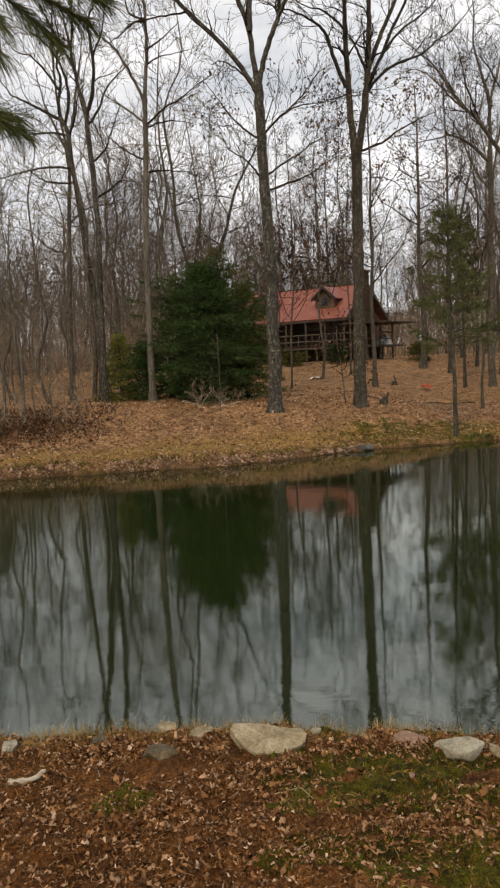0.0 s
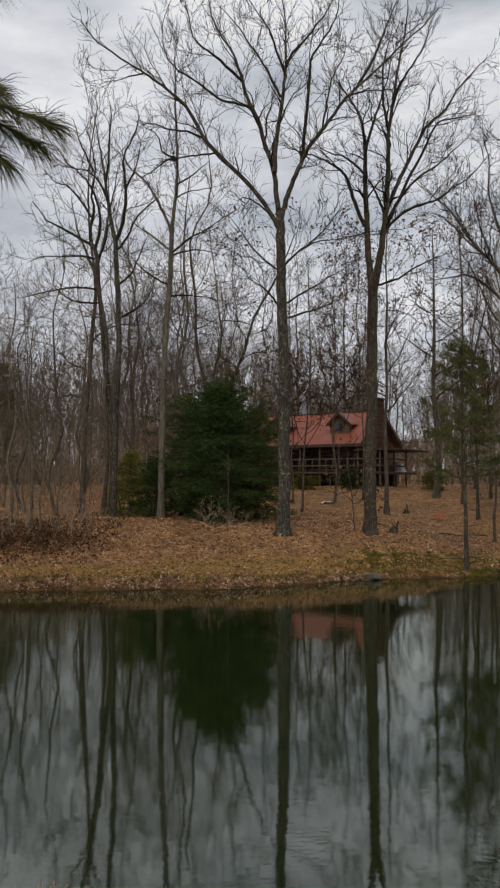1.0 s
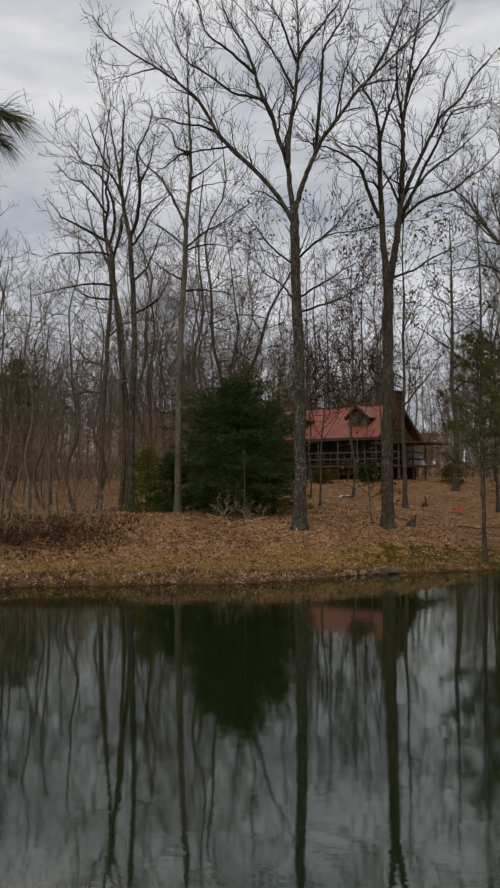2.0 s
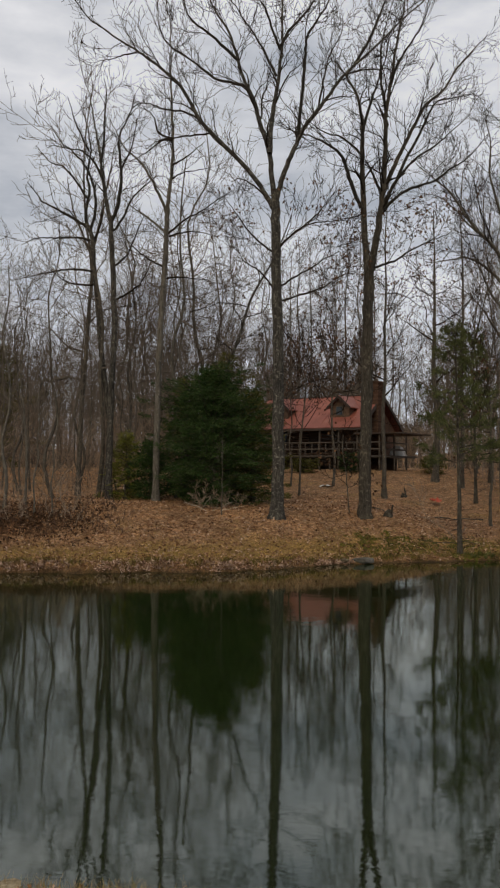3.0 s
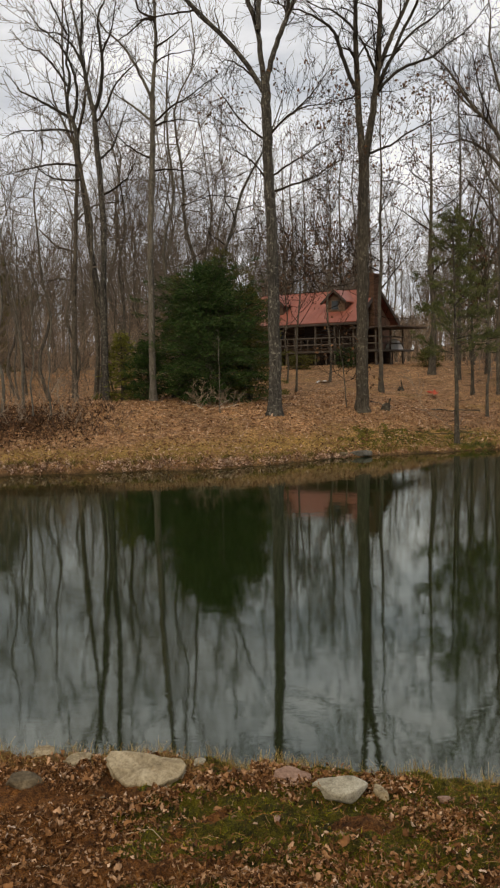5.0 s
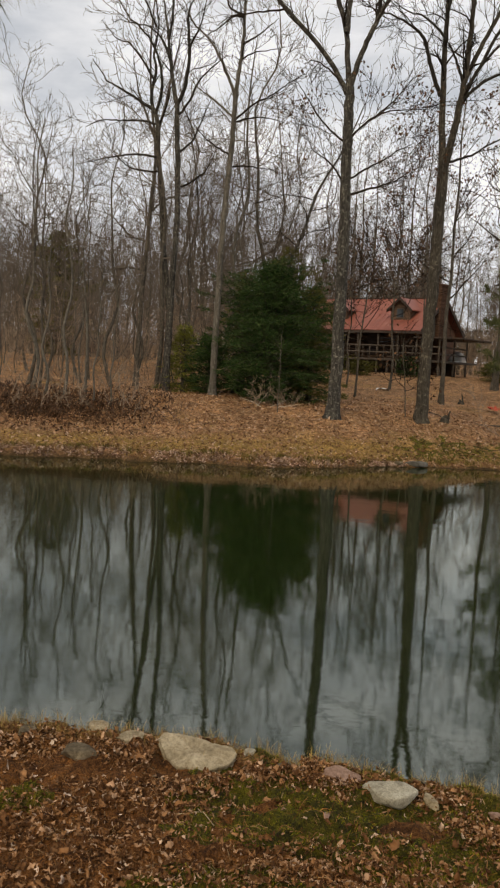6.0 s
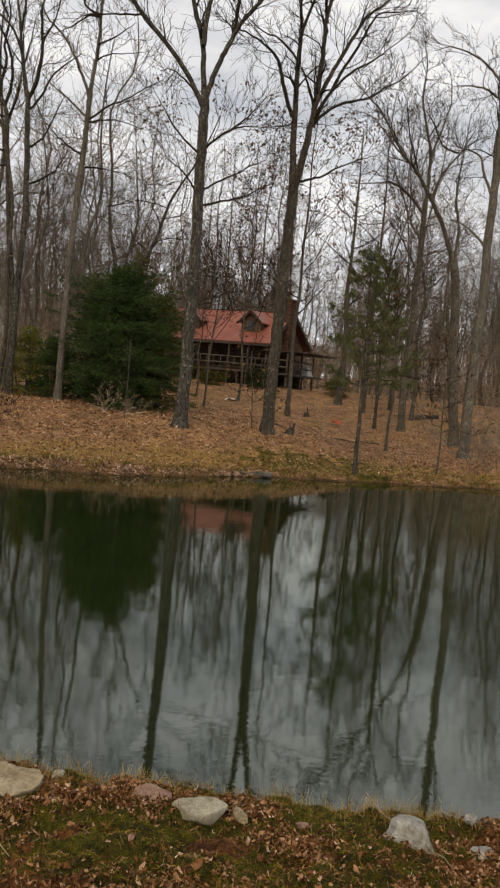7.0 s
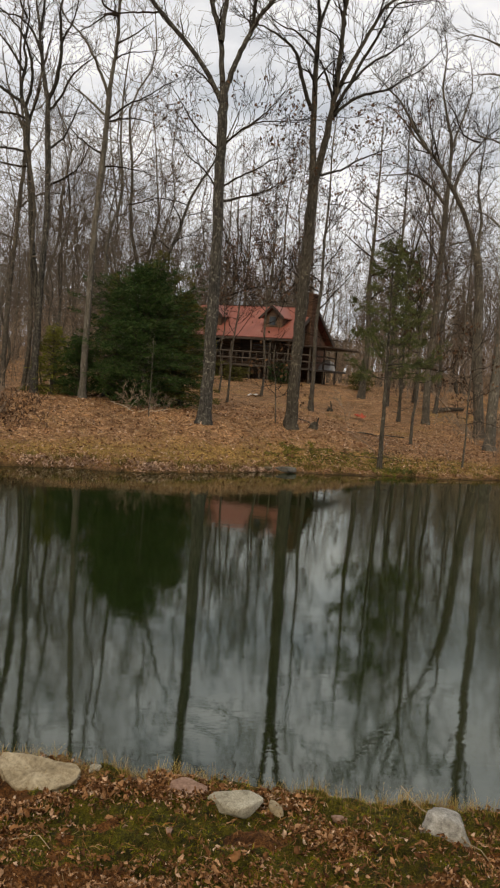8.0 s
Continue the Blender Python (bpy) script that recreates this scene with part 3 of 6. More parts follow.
class Tree:
    """A large bare tree, grown limb by limb from the bends of its trunk and limbs."""

    def __init__(self, name, x, y, z, seed, label, bark, o=HERO):
        self.rng, self.bark, self.o = np.random.default_rng(seed), bark, o
        z0 = ground_z(x, y) - 0.16
        self.root = thing(name, (x, y, z0), label, "tree")
        self.up = np.array([0, 0, z - z0])
        self.crown, self.tips = Geo(), []

    def trunk(self, r0, r1, *bends):
        g = Geo()
        pts = [np.array(b, float) + self.up for b in bends]
        pts = [np.array([pts[0][0], pts[0][1], 0.0])] + pts[1:]
        flared_trunk(g, pts, r0 * 0.92, r1, self.rng, 16, 34, 0.5)
        part("trunk", g, self.bark, self.root)

    def limb(self, r, *bends):
        n = 5 + 3 * len(bends)
        pts = smooth_line([np.array(b, float) + self.up for b in bends], n)
        pts[1:-1] += self.rng.normal(0, 0.012, (n - 2, 3))
        rad = r * 0.86 * (1 - np.linspace(0, 1, n) * 0.92) ** 0.95 + 0.007
        if r > 0.05:
            lg = Geo()
            lg.tube(pts, rad, 9)
            part("limb", lg, LIMB_BARK if self.bark in (BARK, BARK_BROWN) and r < 0.1 else self.bark, self.root)
        else:
            self.crown.tube(pts, rad, 5)
        branch_out(self.crown, pts, r * 0.75, 0, self.rng, dict(self.o, bare=0.2 if r > 0.05 else 0.12), self.tips)

    def done(self, leaves=0, band=(0, 99)):
        part("crown", self.crown, TWIG, self.root, "fine bare grey-brown branches and twigs")
        if leaves:
            tt = np.array(self.tips)
            pick = tt[(tt[:, 2] > band[0]) & (tt[:, 2] < band[1])]
            lf = Geo()
            leaf_bits(lf, pick[self.rng.integers(0, len(pick), leaves)] + self.rng.normal(0, 0.08, (leaves, 3)), 0.14, self.rng)
            tagged(part("dead_foliage", lf, DEAD_LEAF, self.root, "few curled brown dead leaves", smooth=False), kind="stuff")


# the tall trees of the far bank, from the middle outwards
oak = Tree("oak_tree", 1.02, 30.2, 1.35, 11, "tall bare oak with forked grey trunk on the far bank", BARK)
oak.trunk(0.257, 0.165, (0, 0, 0), (0.06, 0, 1.9), (0.04, 0, 4.02), (0.02, 0, 6.36), (-0.05, 0, 8.51), (-0.09, 0, 10.46), (-0.11, 0, 11.88))
oak.limb(0.107, (-0.11, 0, 11.55), (-0.5, -0.09, 12.13), (-0.8, -0.16, 12.59), (-1.57, -0.3, 13.45), (-2.52, -0.46, 14.33), (-3.01, -0.56, 14.88), (-3.47, -0.68, 15.73), (-3.89, -0.77, 16.22), (-4.52, -0.87, 16.69), (-5.14, -0.97, 17.14), (-5.66, -1.05, 17.43), (-6.59, -1.19, 18.01), (-7.1, -1.28, 18.36), (-7.51, -1.38, 18.99))
oak.limb(0.118, (-0.11, 0, 11.72), (-0.24, 0.1, 12.79), (-0.35, 0.2, 13.82), (-0.72, 0.33, 15.09), (-0.98, 0.42, 16.03), (-1.34, 0.5, 16.81), (-1.6, 0.59, 17.69), (-1.94, 0.69, 18.78), (-2.47, 0.79, 19.64), (-2.86, 0.89, 20.62), (-3.03, 1.01, 21.97))
oak.limb(0.107, (-0.33, 0, 13.74), (-0.28, 0.27, 14.95), (-0.1, 0.55, 16.19), (0.04, 0.83, 17.46), (0.13, 1.05, 18.49), (0.14, 1.33, 19.8), (0.08, 1.58, 21), (-0.15, 1.9, 22.5))
oak.limb(0.118, (-0.09, 0, 11.88), (0.04, -0.05, 12.36), (0.25, -0.12, 13.03), (0.5, -0.2, 13.65), (0.74, -0.25, 14.17), (1.1, -0.33, 14.79), (1.45, -0.39, 15.19), (1.87, -0.46, 15.74), (2.4, -0.55, 16.45), (2.98, -0.63, 16.94), (3.75, -0.74, 17.61), (4.42, -0.85, 18.28), (5.08, -0.94, 18.8), (5.75, -1.05, 19.54))
oak.limb(0.064, (-0.93, 0, 15.77), (-1.26, 0.19, 16.39), (-1.81, 0.36, 16.61), (-2.49, 0.56, 16.9), (-3.06, 0.77, 17.46), (-3.75, 1.01, 18.05), (-4.46, 1.26, 18.7), (-4.74, 1.43, 19.33), (-4.88, 1.73, 20.57), (-4.64, 2.01, 21.69))
oak.limb(0.064, (-1.57, 0, 17.34), (-2.12, -0.23, 17.72), (-2.54, -0.41, 18.06), (-3.06, -0.61, 18.33), (-3.43, -0.81, 18.73), (-3.56, -1.05, 19.34), (-3.81, -1.34, 20.03))
oak.limb(0.054, (-0.11, 0, 16.71), (-0.5, 0.31, 17.65), (-0.83, 0.55, 18.41), (-1.39, 0.89, 19.43), (-1.9, 1.19, 20.33), (-2.56, 1.51, 21.23))
oak.limb(0.064, (0.1, 0, 17.88), (0.37, 0.12, 18.5), (0.81, 0.25, 19.03), (1.26, 0.39, 19.7), (1.75, 0.55, 20.42), (2.17, 0.75, 21.5))
oak.limb(0.054, (0.04, 0, 17.7), (-0.29, -0.38, 18.38), (-0.51, -0.66, 18.88), (-0.89, -0.96, 19.32), (-1.31, -1.28, 19.77))
oak.limb(0.075, (0.75, 0, 14.34), (0.78, -0.32, 15.12), (0.89, -0.71, 16.02), (0.95, -1.1, 16.9), (0.98, -1.33, 17.41), (1.25, -1.55, 17.81), (1.64, -1.83, 18.28), (1.87, -2.06, 18.7), (1.96, -2.36, 19.3))
oak.limb(0.043, (1.48, 0, 15.37), (1.69, 0.4, 16.55), (1.9, 0.76, 17.63), (2.19, 1.03, 18.4), (2.48, 1.27, 19.08), (2.56, 1.56, 20.01))
oak.limb(0.064, (2.84, 0, 17.07), (3.42, 0.23, 18.18), (3.84, 0.42, 19.18), (4.13, 0.57, 19.99), (4.52, 0.76, 21.01))
oak.limb(0.038, (-2.55, 0, 14.5), (-3.29, -0.23, 14.33), (-4.02, -0.46, 14.13), (-4.53, -0.62, 13.96), (-4.89, -0.77, 13.6))
oak.limb(0.043, (-3.05, 0, 15.08), (-3.66, 0.19, 15.44), (-4.46, 0.42, 15.64), (-4.92, 0.57, 15.91), (-5.5, 0.73, 15.97), (-5.86, 0.88, 15.67))
oak.limb(0.032, (-5.34, 0, 17.66), (-5.97, 0.12, 17.59), (-6.38, 0.21, 17.51), (-6.93, 0.31, 17.5))
oak.limb(0.038, (2.48, 0, 16.72), (3.08, 0.18, 16.98), (3.87, 0.41, 17.16), (4.6, 0.61, 17.3))
oak.limb(0.048, (-0.02, 0, 10.03), (0.56, -0.26, 10.6), (1.08, -0.45, 10.86), (1.64, -0.63, 10.93), (2.65, -0.95, 10.89))
oak.limb(0.038, (0.68, 0, 10.72), (1.28, 0.3, 11.31), (1.69, 0.54, 11.82), (2.2, 0.84, 12.52))
oak.limb(0.043, (0.02, 0, 8.62), (0.67, -0.16, 9.01), (1.24, -0.29, 9.3), (1.86, -0.44, 9.68), (2.27, -0.54, 9.87))
oak.limb(0.048, (0.06, 0, 8.08), (1.02, 0.3, 8.47), (1.72, 0.51, 8.75), (2.17, 0.67, 9.1), (2.8, 0.87, 9.45))
oak.limb(0.043, (-0.11, 0, 9.92), (-0.93, 0.31, 10.67), (-1.54, 0.61, 11.53), (-2.04, 0.86, 12.33))
oak.limb(0.038, (-0.11, 0, 8.51), (-0.67, -0.27, 9.16), (-1.24, -0.48, 9.48), (-1.55, -0.67, 9.96))
oak.limb(0.038, (-0.17, 0, 11.77), (-0.93, -0.32, 12.4), (-1.43, -0.49, 12.58), (-1.77, -0.6, 12.44))
oak.done(420, (5, 12.5))

maple = Tree("maple_tree", 4.52, 32., 1.25, 23, "tall bare maple splitting into parallel stems on the far bank", BARK_BROWN)
maple.trunk(0.273, 0.2, (0, 0, 0), (0.01, 0, 2.23), (0.07, 0, 4.92), (0.1, 0, 7.18), (0.14, 0, 9.8))
maple.limb(0.159, (0.11, 0, 9.46), (-0, 0.08, 11.08), (-0.06, 0.14, 12.25), (-0.09, 0.2, 13.43), (-0.12, 0.25, 14.62), (-0.09, 0.3, 15.53), (-0.17, 0.34, 16.49), (-0.4, 0.38, 17.26), (-0.74, 0.42, 17.87), (-1.15, 0.45, 18.49))
maple.limb(0.17, (0.14, 0, 9.46), (0.34, 0, 10.48), (0.48, 0, 11.29), (0.6, 0, 12.2), (0.7, 0, 13.08), (0.75, 0, 13.82), (0.8, 0, 14.97), (0.8, 0, 15.9), (0.95, 0, 17.06), (1.09, 0, 18), (1.28, 0, 19.17), (1.51, 0, 20.34), (1.64, 0, 21.51))
maple.limb(0.091, (-0.17, 0, 12.32), (-0.6, -0.22, 13.28), (-0.83, -0.37, 13.92), (-1.07, -0.47, 14.34), (-1.48, -0.58, 14.64), (-1.98, -0.69, 14.83), (-2.65, -0.84, 15.02), (-3.32, -0.98, 15.15))
maple.limb(0.057, (-0.11, 0, 14.4), (-0.55, 0.16, 14.94), (-0.99, 0.31, 15.35), (-1.66, 0.48, 15.62), (-2.34, 0.7, 16.24))
maple.limb(0.068, (-0.13, 0, 15.33), (0.1, 0.18, 16.27), (0.41, 0.36, 17.24), (0.66, 0.51, 18.02), (0.92, 0.67, 18.86), (1.07, 0.84, 19.87))
maple.limb(0.102, (0.67, 0, 12.85), (1.08, 0.13, 13.86), (1.52, 0.25, 14.83), (2.01, 0.37, 15.82), (2.49, 0.48, 16.69), (3.22, 0.59, 17.37), (3.83, 0.72, 18.33), (4.35, 0.81, 18.99), (4.99, 0.91, 19.66))
maple.limb(0.079, (0.65, 0, 12.43), (1.2, -0.24, 13.38), (1.61, -0.46, 14.32), (2.03, -0.65, 15.04), (2.35, -0.83, 15.75), (2.68, -0.95, 16.18), (3.31, -1.09, 16.27), (4.01, -1.25, 16.35))
maple.limb(0.068, (0.56, 0, 12.16), (1.33, -0.11, 12.83), (2.1, -0.19, 13.16), (2.76, -0.27, 13.36), (3.31, -0.34, 13.78), (3.98, -0.42, 14.2), (4.76, -0.55, 15.12))
maple.limb(0.057, (1.06, 0, 13.17), (1.88, 0.37, 14.3), (2.75, 0.67, 14.99), (3.51, 0.93, 15.69), (4.55, 1.31, 16.73))
maple.limb(0.068, (0.65, 0, 12.85), (0.3, -0.24, 13.5), (0.06, -0.41, 13.94), (-0.3, -0.57, 14.29))
maple.limb(0.068, (0.85, 0, 16.02), (0.69, 0.39, 17.49), (0.7, 0.74, 18.86), (0.93, 1.1, 20.25), (1.35, 1.46, 21.68))
maple.limb(0.057, (0.99, 0, 17.3), (1.27, -0.3, 18.08), (1.74, -0.59, 18.73), (2.13, -0.87, 19.37), (2.3, -1.16, 20.11))
maple.limb(0.057, (0.18, 0, 9.91), (0.64, -0.1, 10), (1.23, -0.23, 10.21), (1.87, -0.39, 10.6), (2.57, -0.55, 10.89), (3.13, -0.68, 11.07))
maple.done(260, (8, 13))

poplar = Tree("poplar_tree", -3.91, 33., 1.73, 31, "slender pale-barked tree forking high beside the evergreen", BARK_PALE, SLIM)
poplar.trunk(0.155, 0.09, (0, 0, 0), (0.01, 0, 1.97), (0.04, 0, 3.83), (0.13, 0, 7.36), (0.28, 0, 9.72), (0.34, 0, 11.15), (0.36, 0, 11.91))
poplar.limb(0.07, (0.36, 0, 11.87), (0.12, -0.15, 12.53), (-0.22, -0.31, 13.19), (-0.53, -0.45, 13.72), (-0.85, -0.55, 14.06), (-1.34, -0.69, 14.48), (-1.56, -0.81, 14.95), (-1.91, -0.98, 15.59))
poplar.limb(0.094, (0.36, 0, 11.87), (0.44, 0.05, 12.84), (0.53, 0.1, 13.82), (0.56, 0.16, 15.05), (0.5, 0.22, 16.29), (0.43, 0.29, 17.79), (0.42, 0.35, 19.05), (0.33, 0.42, 20.57))
poplar.limb(0.047, (0.34, 0, 11.03), (1.2, -0.33, 11.64), (1.72, -0.5, 11.82), (2.38, -0.74, 12.2), (3.13, -1.01, 12.59))
poplar.limb(0.041, (0.34, 0, 10.98), (0.91, 0.18, 11.2), (1.61, 0.4, 11.31), (2.36, 0.63, 11.18))
poplar.limb(0.053, (0.34, 0, 11.15), (-0.27, 0.15, 11.68), (-0.77, 0.27, 12.08), (-1.17, 0.36, 12.35), (-1.65, 0.5, 12.89))
poplar.limb(0.041, (0.56, 0, 13.97), (1.02, 0.17, 14.32), (1.48, 0.34, 14.75), (1.87, 0.5, 15.18))
poplar.limb(0.035, (0.56, 0, 13.42), (1.05, -0.16, 13.6), (2.25, -0.52, 13.69))
poplar.limb(0.047, (0.55, 0, 15.03), (0.09, -0.1, 14.95), (-0.48, -0.25, 14.41), (-1.15, -0.41, 13.97))
poplar.limb(0.047, (0.55, 0, 15.08), (-0.06, 0.13, 15.41), (-0.2, 0.23, 15.94), (-0.43, 0.32, 16.34), (-0.88, 0.41, 16.61))
poplar.limb(0.047, (0.26, 0, 9.25), (0.7, 0.11, 9.32), (1.39, 0.29, 9.31), (2.09, 0.47, 9.3))
poplar.limb(0.047, (0.28, 0, 9.72), (-0.22, -0.11, 9.93), (-0.86, -0.28, 10.37), (-1.24, -0.4, 10.8))
poplar.done()

ash = Tree("ash_tree", -6.09, 34.2, 2.7, 37, "bare ash with dark branching crown on the far bank", BARK, SLIM)
ash.trunk(0.15, 0.1, (0, 0, 0), (0.03, 0, 1.74), (0.06, 0, 3.68), (0.14, 0, 5.63), (0.14, 0, 7.59), (0.05, 0, 9.31), (-0.01, 0, 10.55), (-0.04, 0, 11.09))
ash.limb(0.109, (-0.04, 0, 11.04), (-0.29, 0.1, 12.07), (-0.44, 0.18, 12.85), (-0.54, 0.26, 13.68), (-0.72, 0.35, 14.68), (-0.95, 0.46, 15.8), (-1.13, 0.56, 16.81))
ash.limb(0.097, (-0.01, 0, 11.04), (0.26, -0.07, 11.64), (0.42, -0.18, 12.72), (0.38, -0.3, 13.91), (0.36, -0.38, 14.62), (0.76, -0.46, 15.32), (1.06, -0.57, 16.26))
ash.limb(0.061, (-0.4, 0, 12.79), (-0.77, 0.16, 13.6), (-1.3, 0.31, 14.16), (-1.83, 0.41, 14.34), (-2.62, 0.56, 14.53))
ash.limb(0.061, (-0.48, 0, 13.59), (-0.33, -0.19, 14.46), (-0.28, -0.39, 15.36), (-0.15, -0.59, 16.26), (-0.25, -0.75, 16.93))
ash.limb(0.049, (0.36, 0, 13.28), (0.7, 0.25, 14.13), (0.86, 0.48, 14.98), (0.92, 0.71, 15.84))
ash.limb(0.061, (-0.01, 0, 10.55), (0.52, -0.24, 11.09), (0.97, -0.52, 11.85), (1.61, -0.78, 12.37), (2.11, -0.97, 12.66))
ash.limb(0.055, (0.08, 0, 9.06), (0.62, 0.23, 9.62), (0.98, 0.55, 10.7), (1.27, 0.79, 11.53))
ash.limb(0.049, (0.09, 0, 7.59), (0.77, 0.16, 7.99), (1.36, 0.33, 8.64), (1.69, 0.54, 9.69))
ash.done()

leaning_ash = Tree("ash_tree", -6.39, 35., 3.23, 41, "slim bare ash leaning sideways among brush on the far bank", BARK, SLIM)
leaning_ash.trunk(0.14, 0.085, (0, 0, 0), (0.13, 0, 1.48), (-0.03, 0, 3.22), (-0.28, 0, 5.22), (-0.45, 0, 7.23), (-0.62, 0, 8.74), (-0.71, 0, 10.01), (-0.97, 0, 10.64))
leaning_ash.limb(0.087, (-0.94, 0, 10.57), (-1.04, 0.07, 11.3), (-0.89, 0.15, 12.09), (-1.02, 0.23, 12.89), (-0.9, 0.33, 13.96), (-1.06, 0.43, 15.04), (-1.38, 0.53, 16))
leaning_ash.limb(0.075, (-0.81, 0, 10.26), (-0.53, -0.21, 11.21), (-0.59, -0.41, 12.15), (-0.91, -0.61, 12.96), (-1.42, -0.78, 13.53), (-1.94, -0.93, 13.97), (-2.34, -1.11, 14.64))
leaning_ash.limb(0.075, (-0.97, 0, 10.51), (-1.59, 0.07, 10.92), (-2.07, 0.12, 11.2), (-2.51, 0.17, 11.45), (-3.02, 0.23, 11.72), (-3.34, 0.28, 12.15), (-3.72, 0.34, 12.64))
leaning_ash.limb(0.056, (-0.71, 0, 9.88), (-1.27, -0.19, 9.96), (-2.15, -0.47, 9.88), (-2.88, -0.72, 9.81), (-3.54, -0.96, 9.45))
leaning_ash.limb(0.056, (-0.59, 0, 8.54), (-1.62, 0.29, 8.69), (-2.66, 0.58, 8.66), (-3.27, 0.75, 8.58), (-4.17, 0.99, 8.43))
leaning_ash.limb(0.05, (-0.51, 0, 7.93), (-1.47, -0.31, 7.91), (-1.97, -0.49, 8.12), (-2.49, -0.73, 8.57))
leaning_ash.limb(0.056, (-0.98, 0, 11.79), (-1.53, 0.27, 12.65), (-2.2, 0.54, 13.4), (-2.81, 0.71, 13.66), (-3.56, 1, 14.51))
leaning_ash.limb(0.05, (-0.68, 0, 9.75), (-0.38, 0.32, 10.86), (-0.3, 0.52, 11.57), (0.04, 0.74, 12.29))
leaning_ash.limb(0.05, (-0.9, 0, 13.83), (-1.32, -0.23, 14.76), (-1.54, -0.37, 15.34), (-1.72, -0.53, 16.03))
leaning_ash.done()

back_ash = Tree("ash_tree", -8.09, 37., 2.44, 43, "thin bare ash standing behind the bank among brush", BARK_FOREST, SLIM)
back_ash.trunk(0.13, 0.075, (0, 0, 0), (0.1, 0, 2.62), (0.21, 0, 4.72), (0.3, 0, 6.04), (0.43, 0, 8.16), (0.55, 0, 9.5), (0.46, 0, 10.83))
back_ash.limb(0.079, (0.49, 0, 10.57), (0.02, 0.12, 11.67), (-0.42, 0.23, 12.79), (-0.74, 0.37, 14.2))
back_ash.limb(0.079, (0.49, 0, 10.57), (0.87, -0.14, 11.86), (1.15, -0.28, 13.15), (1.43, -0.41, 14.44), (1.62, -0.52, 15.46))
back_ash.limb(0.053, (0.3, 0, 6.04), (-0.6, 0.18, 6.34), (-1.47, 0.41, 7.18), (-2.33, 0.57, 7.48))
back_ash.limb(0.053, (0.39, 0, 7.37), (1.05, -0.16, 7.87), (1.87, -0.33, 8.09), (2.74, -0.5, 8.01))
back_ash.limb(0.053, (0.21, 0, 4.72), (-0.57, 0.15, 4.87), (-1.41, 0.31, 4.75), (-2.26, 0.47, 4.83))
back_ash.done()

beech = Tree("beech_tree", 13.09, 42.5, 1.24, 47, "bare tree with arching limbs beyond the pond", BARK_FOREST)
beech.trunk(0.211, 0.13, (0, 0, 0), (-0.11, 0, 3.1), (-0.04, 0, 4.92), (0.03, 0, 6.72), (-0.09, 0, 7.6), (0.01, 0, 9.1), (0.02, 0, 10.86), (0, 0, 12.33))
beech.limb(0.121, (0.01, 0, 12.18), (0.08, 0.13, 13.53), (0.04, 0.28, 15.02), (-0.27, 0.41, 16.34), (-0.59, 0.56, 17.95), (-0.48, 0.71, 19.46), (-0.73, 0.85, 20.93))
beech.limb(0.106, (0.01, 0, 11.6), (-0.65, -0.18, 12.23), (-1.35, -0.35, 12.7), (-2.18, -0.52, 12.99), (-2.94, -0.67, 12.8), (-4.32, -0.94, 12.58))
beech.limb(0.075, (-0.02, 0, 14.36), (0.36, 0.24, 15.62), (0.78, 0.49, 16.9), (1.04, 0.73, 18.17), (0.83, 1.01, 19.71))
beech.limb(0.075, (-0.06, 0, 7.31), (0.41, -0.19, 7.62), (0.9, -0.41, 8.08), (1.25, -0.6, 8.53))
beech.limb(0.06, (-0.02, 0, 9.39), (0.79, 0.24, 9.79), (1.46, 0.43, 9.94), (2.33, 0.67, 9.84))
beech.limb(0.075, (0.02, 0, 10.28), (-0.58, 0.21, 11.15), (-1.02, 0.46, 12.33), (-1.6, 0.76, 13.83), (-2.03, 0.93, 14.57))
beech.limb(0.06, (0.01, 0, 8.5), (-0.72, -0.26, 9.58), (-1.31, -0.46, 10.37), (-2.2, -0.69, 11.12), (-3.18, -0.91, 11.55))
beech.done()

sycamore = Tree("sycamore_tree", 14.98, 39.4, 0.93, 53, "thick grey-brown bare tree with one long sweeping limb", BARK_FOREST)
sycamore.trunk(0.28, 0.2, (0, 0, 0), (-0.3, 0, 2.4), (-0.59, 0, 4.91), (-0.79, 0, 7.68), (-1.1, 0, 9.3))
sycamore.limb(0.131, (-1.07, 0, 9.03), (-1.84, -0.19, 10.71), (-2.74, -0.35, 12.07), (-3.43, -0.47, 13), (-4.07, -0.56, 13.6), (-4.71, -0.65, 14.3), (-5.29, -0.76, 15.16), (-5.8, -0.84, 15.75), (-6.52, -0.93, 16.27), (-7.27, -1.03, 16.88))
sycamore.limb(0.081, (-1, 0, 9.18), (-0.89, 0.36, 11.03), (-1.07, 0.57, 12.16), (-0.97, 0.84, 13.61), (-0.74, 1.12, 15.08), (-0.51, 1.44, 16.86))
sycamore.limb(0.071, (-2.54, 0, 12.04), (-2.06, 0.13, 13.33), (-1.38, 0.25, 14.29), (-0.73, 0.34, 15), (0.11, 0.43, 15.51))
sycamore.limb(0.06, (-3.82, 0, 13.67), (-4.38, 0.19, 14.2), (-5.1, 0.48, 15.16), (-5.8, 0.72, 15.84), (-6.62, 0.94, 16.1))
sycamore.limb(0.05, (-3.26, 0, 13.05), (-3.65, -0.29, 13.87), (-4.12, -0.62, 14.79), (-4.48, -1.02, 15.93), (-5.06, -1.36, 16.78))
sycamore.limb(0.05, (-1.42, 0, 14.38), (-2.18, 0.17, 14.68), (-2.63, 0.37, 15.63), (-3.07, 0.53, 16.31), (-3.64, 0.67, 16.71))
sycamore.done()

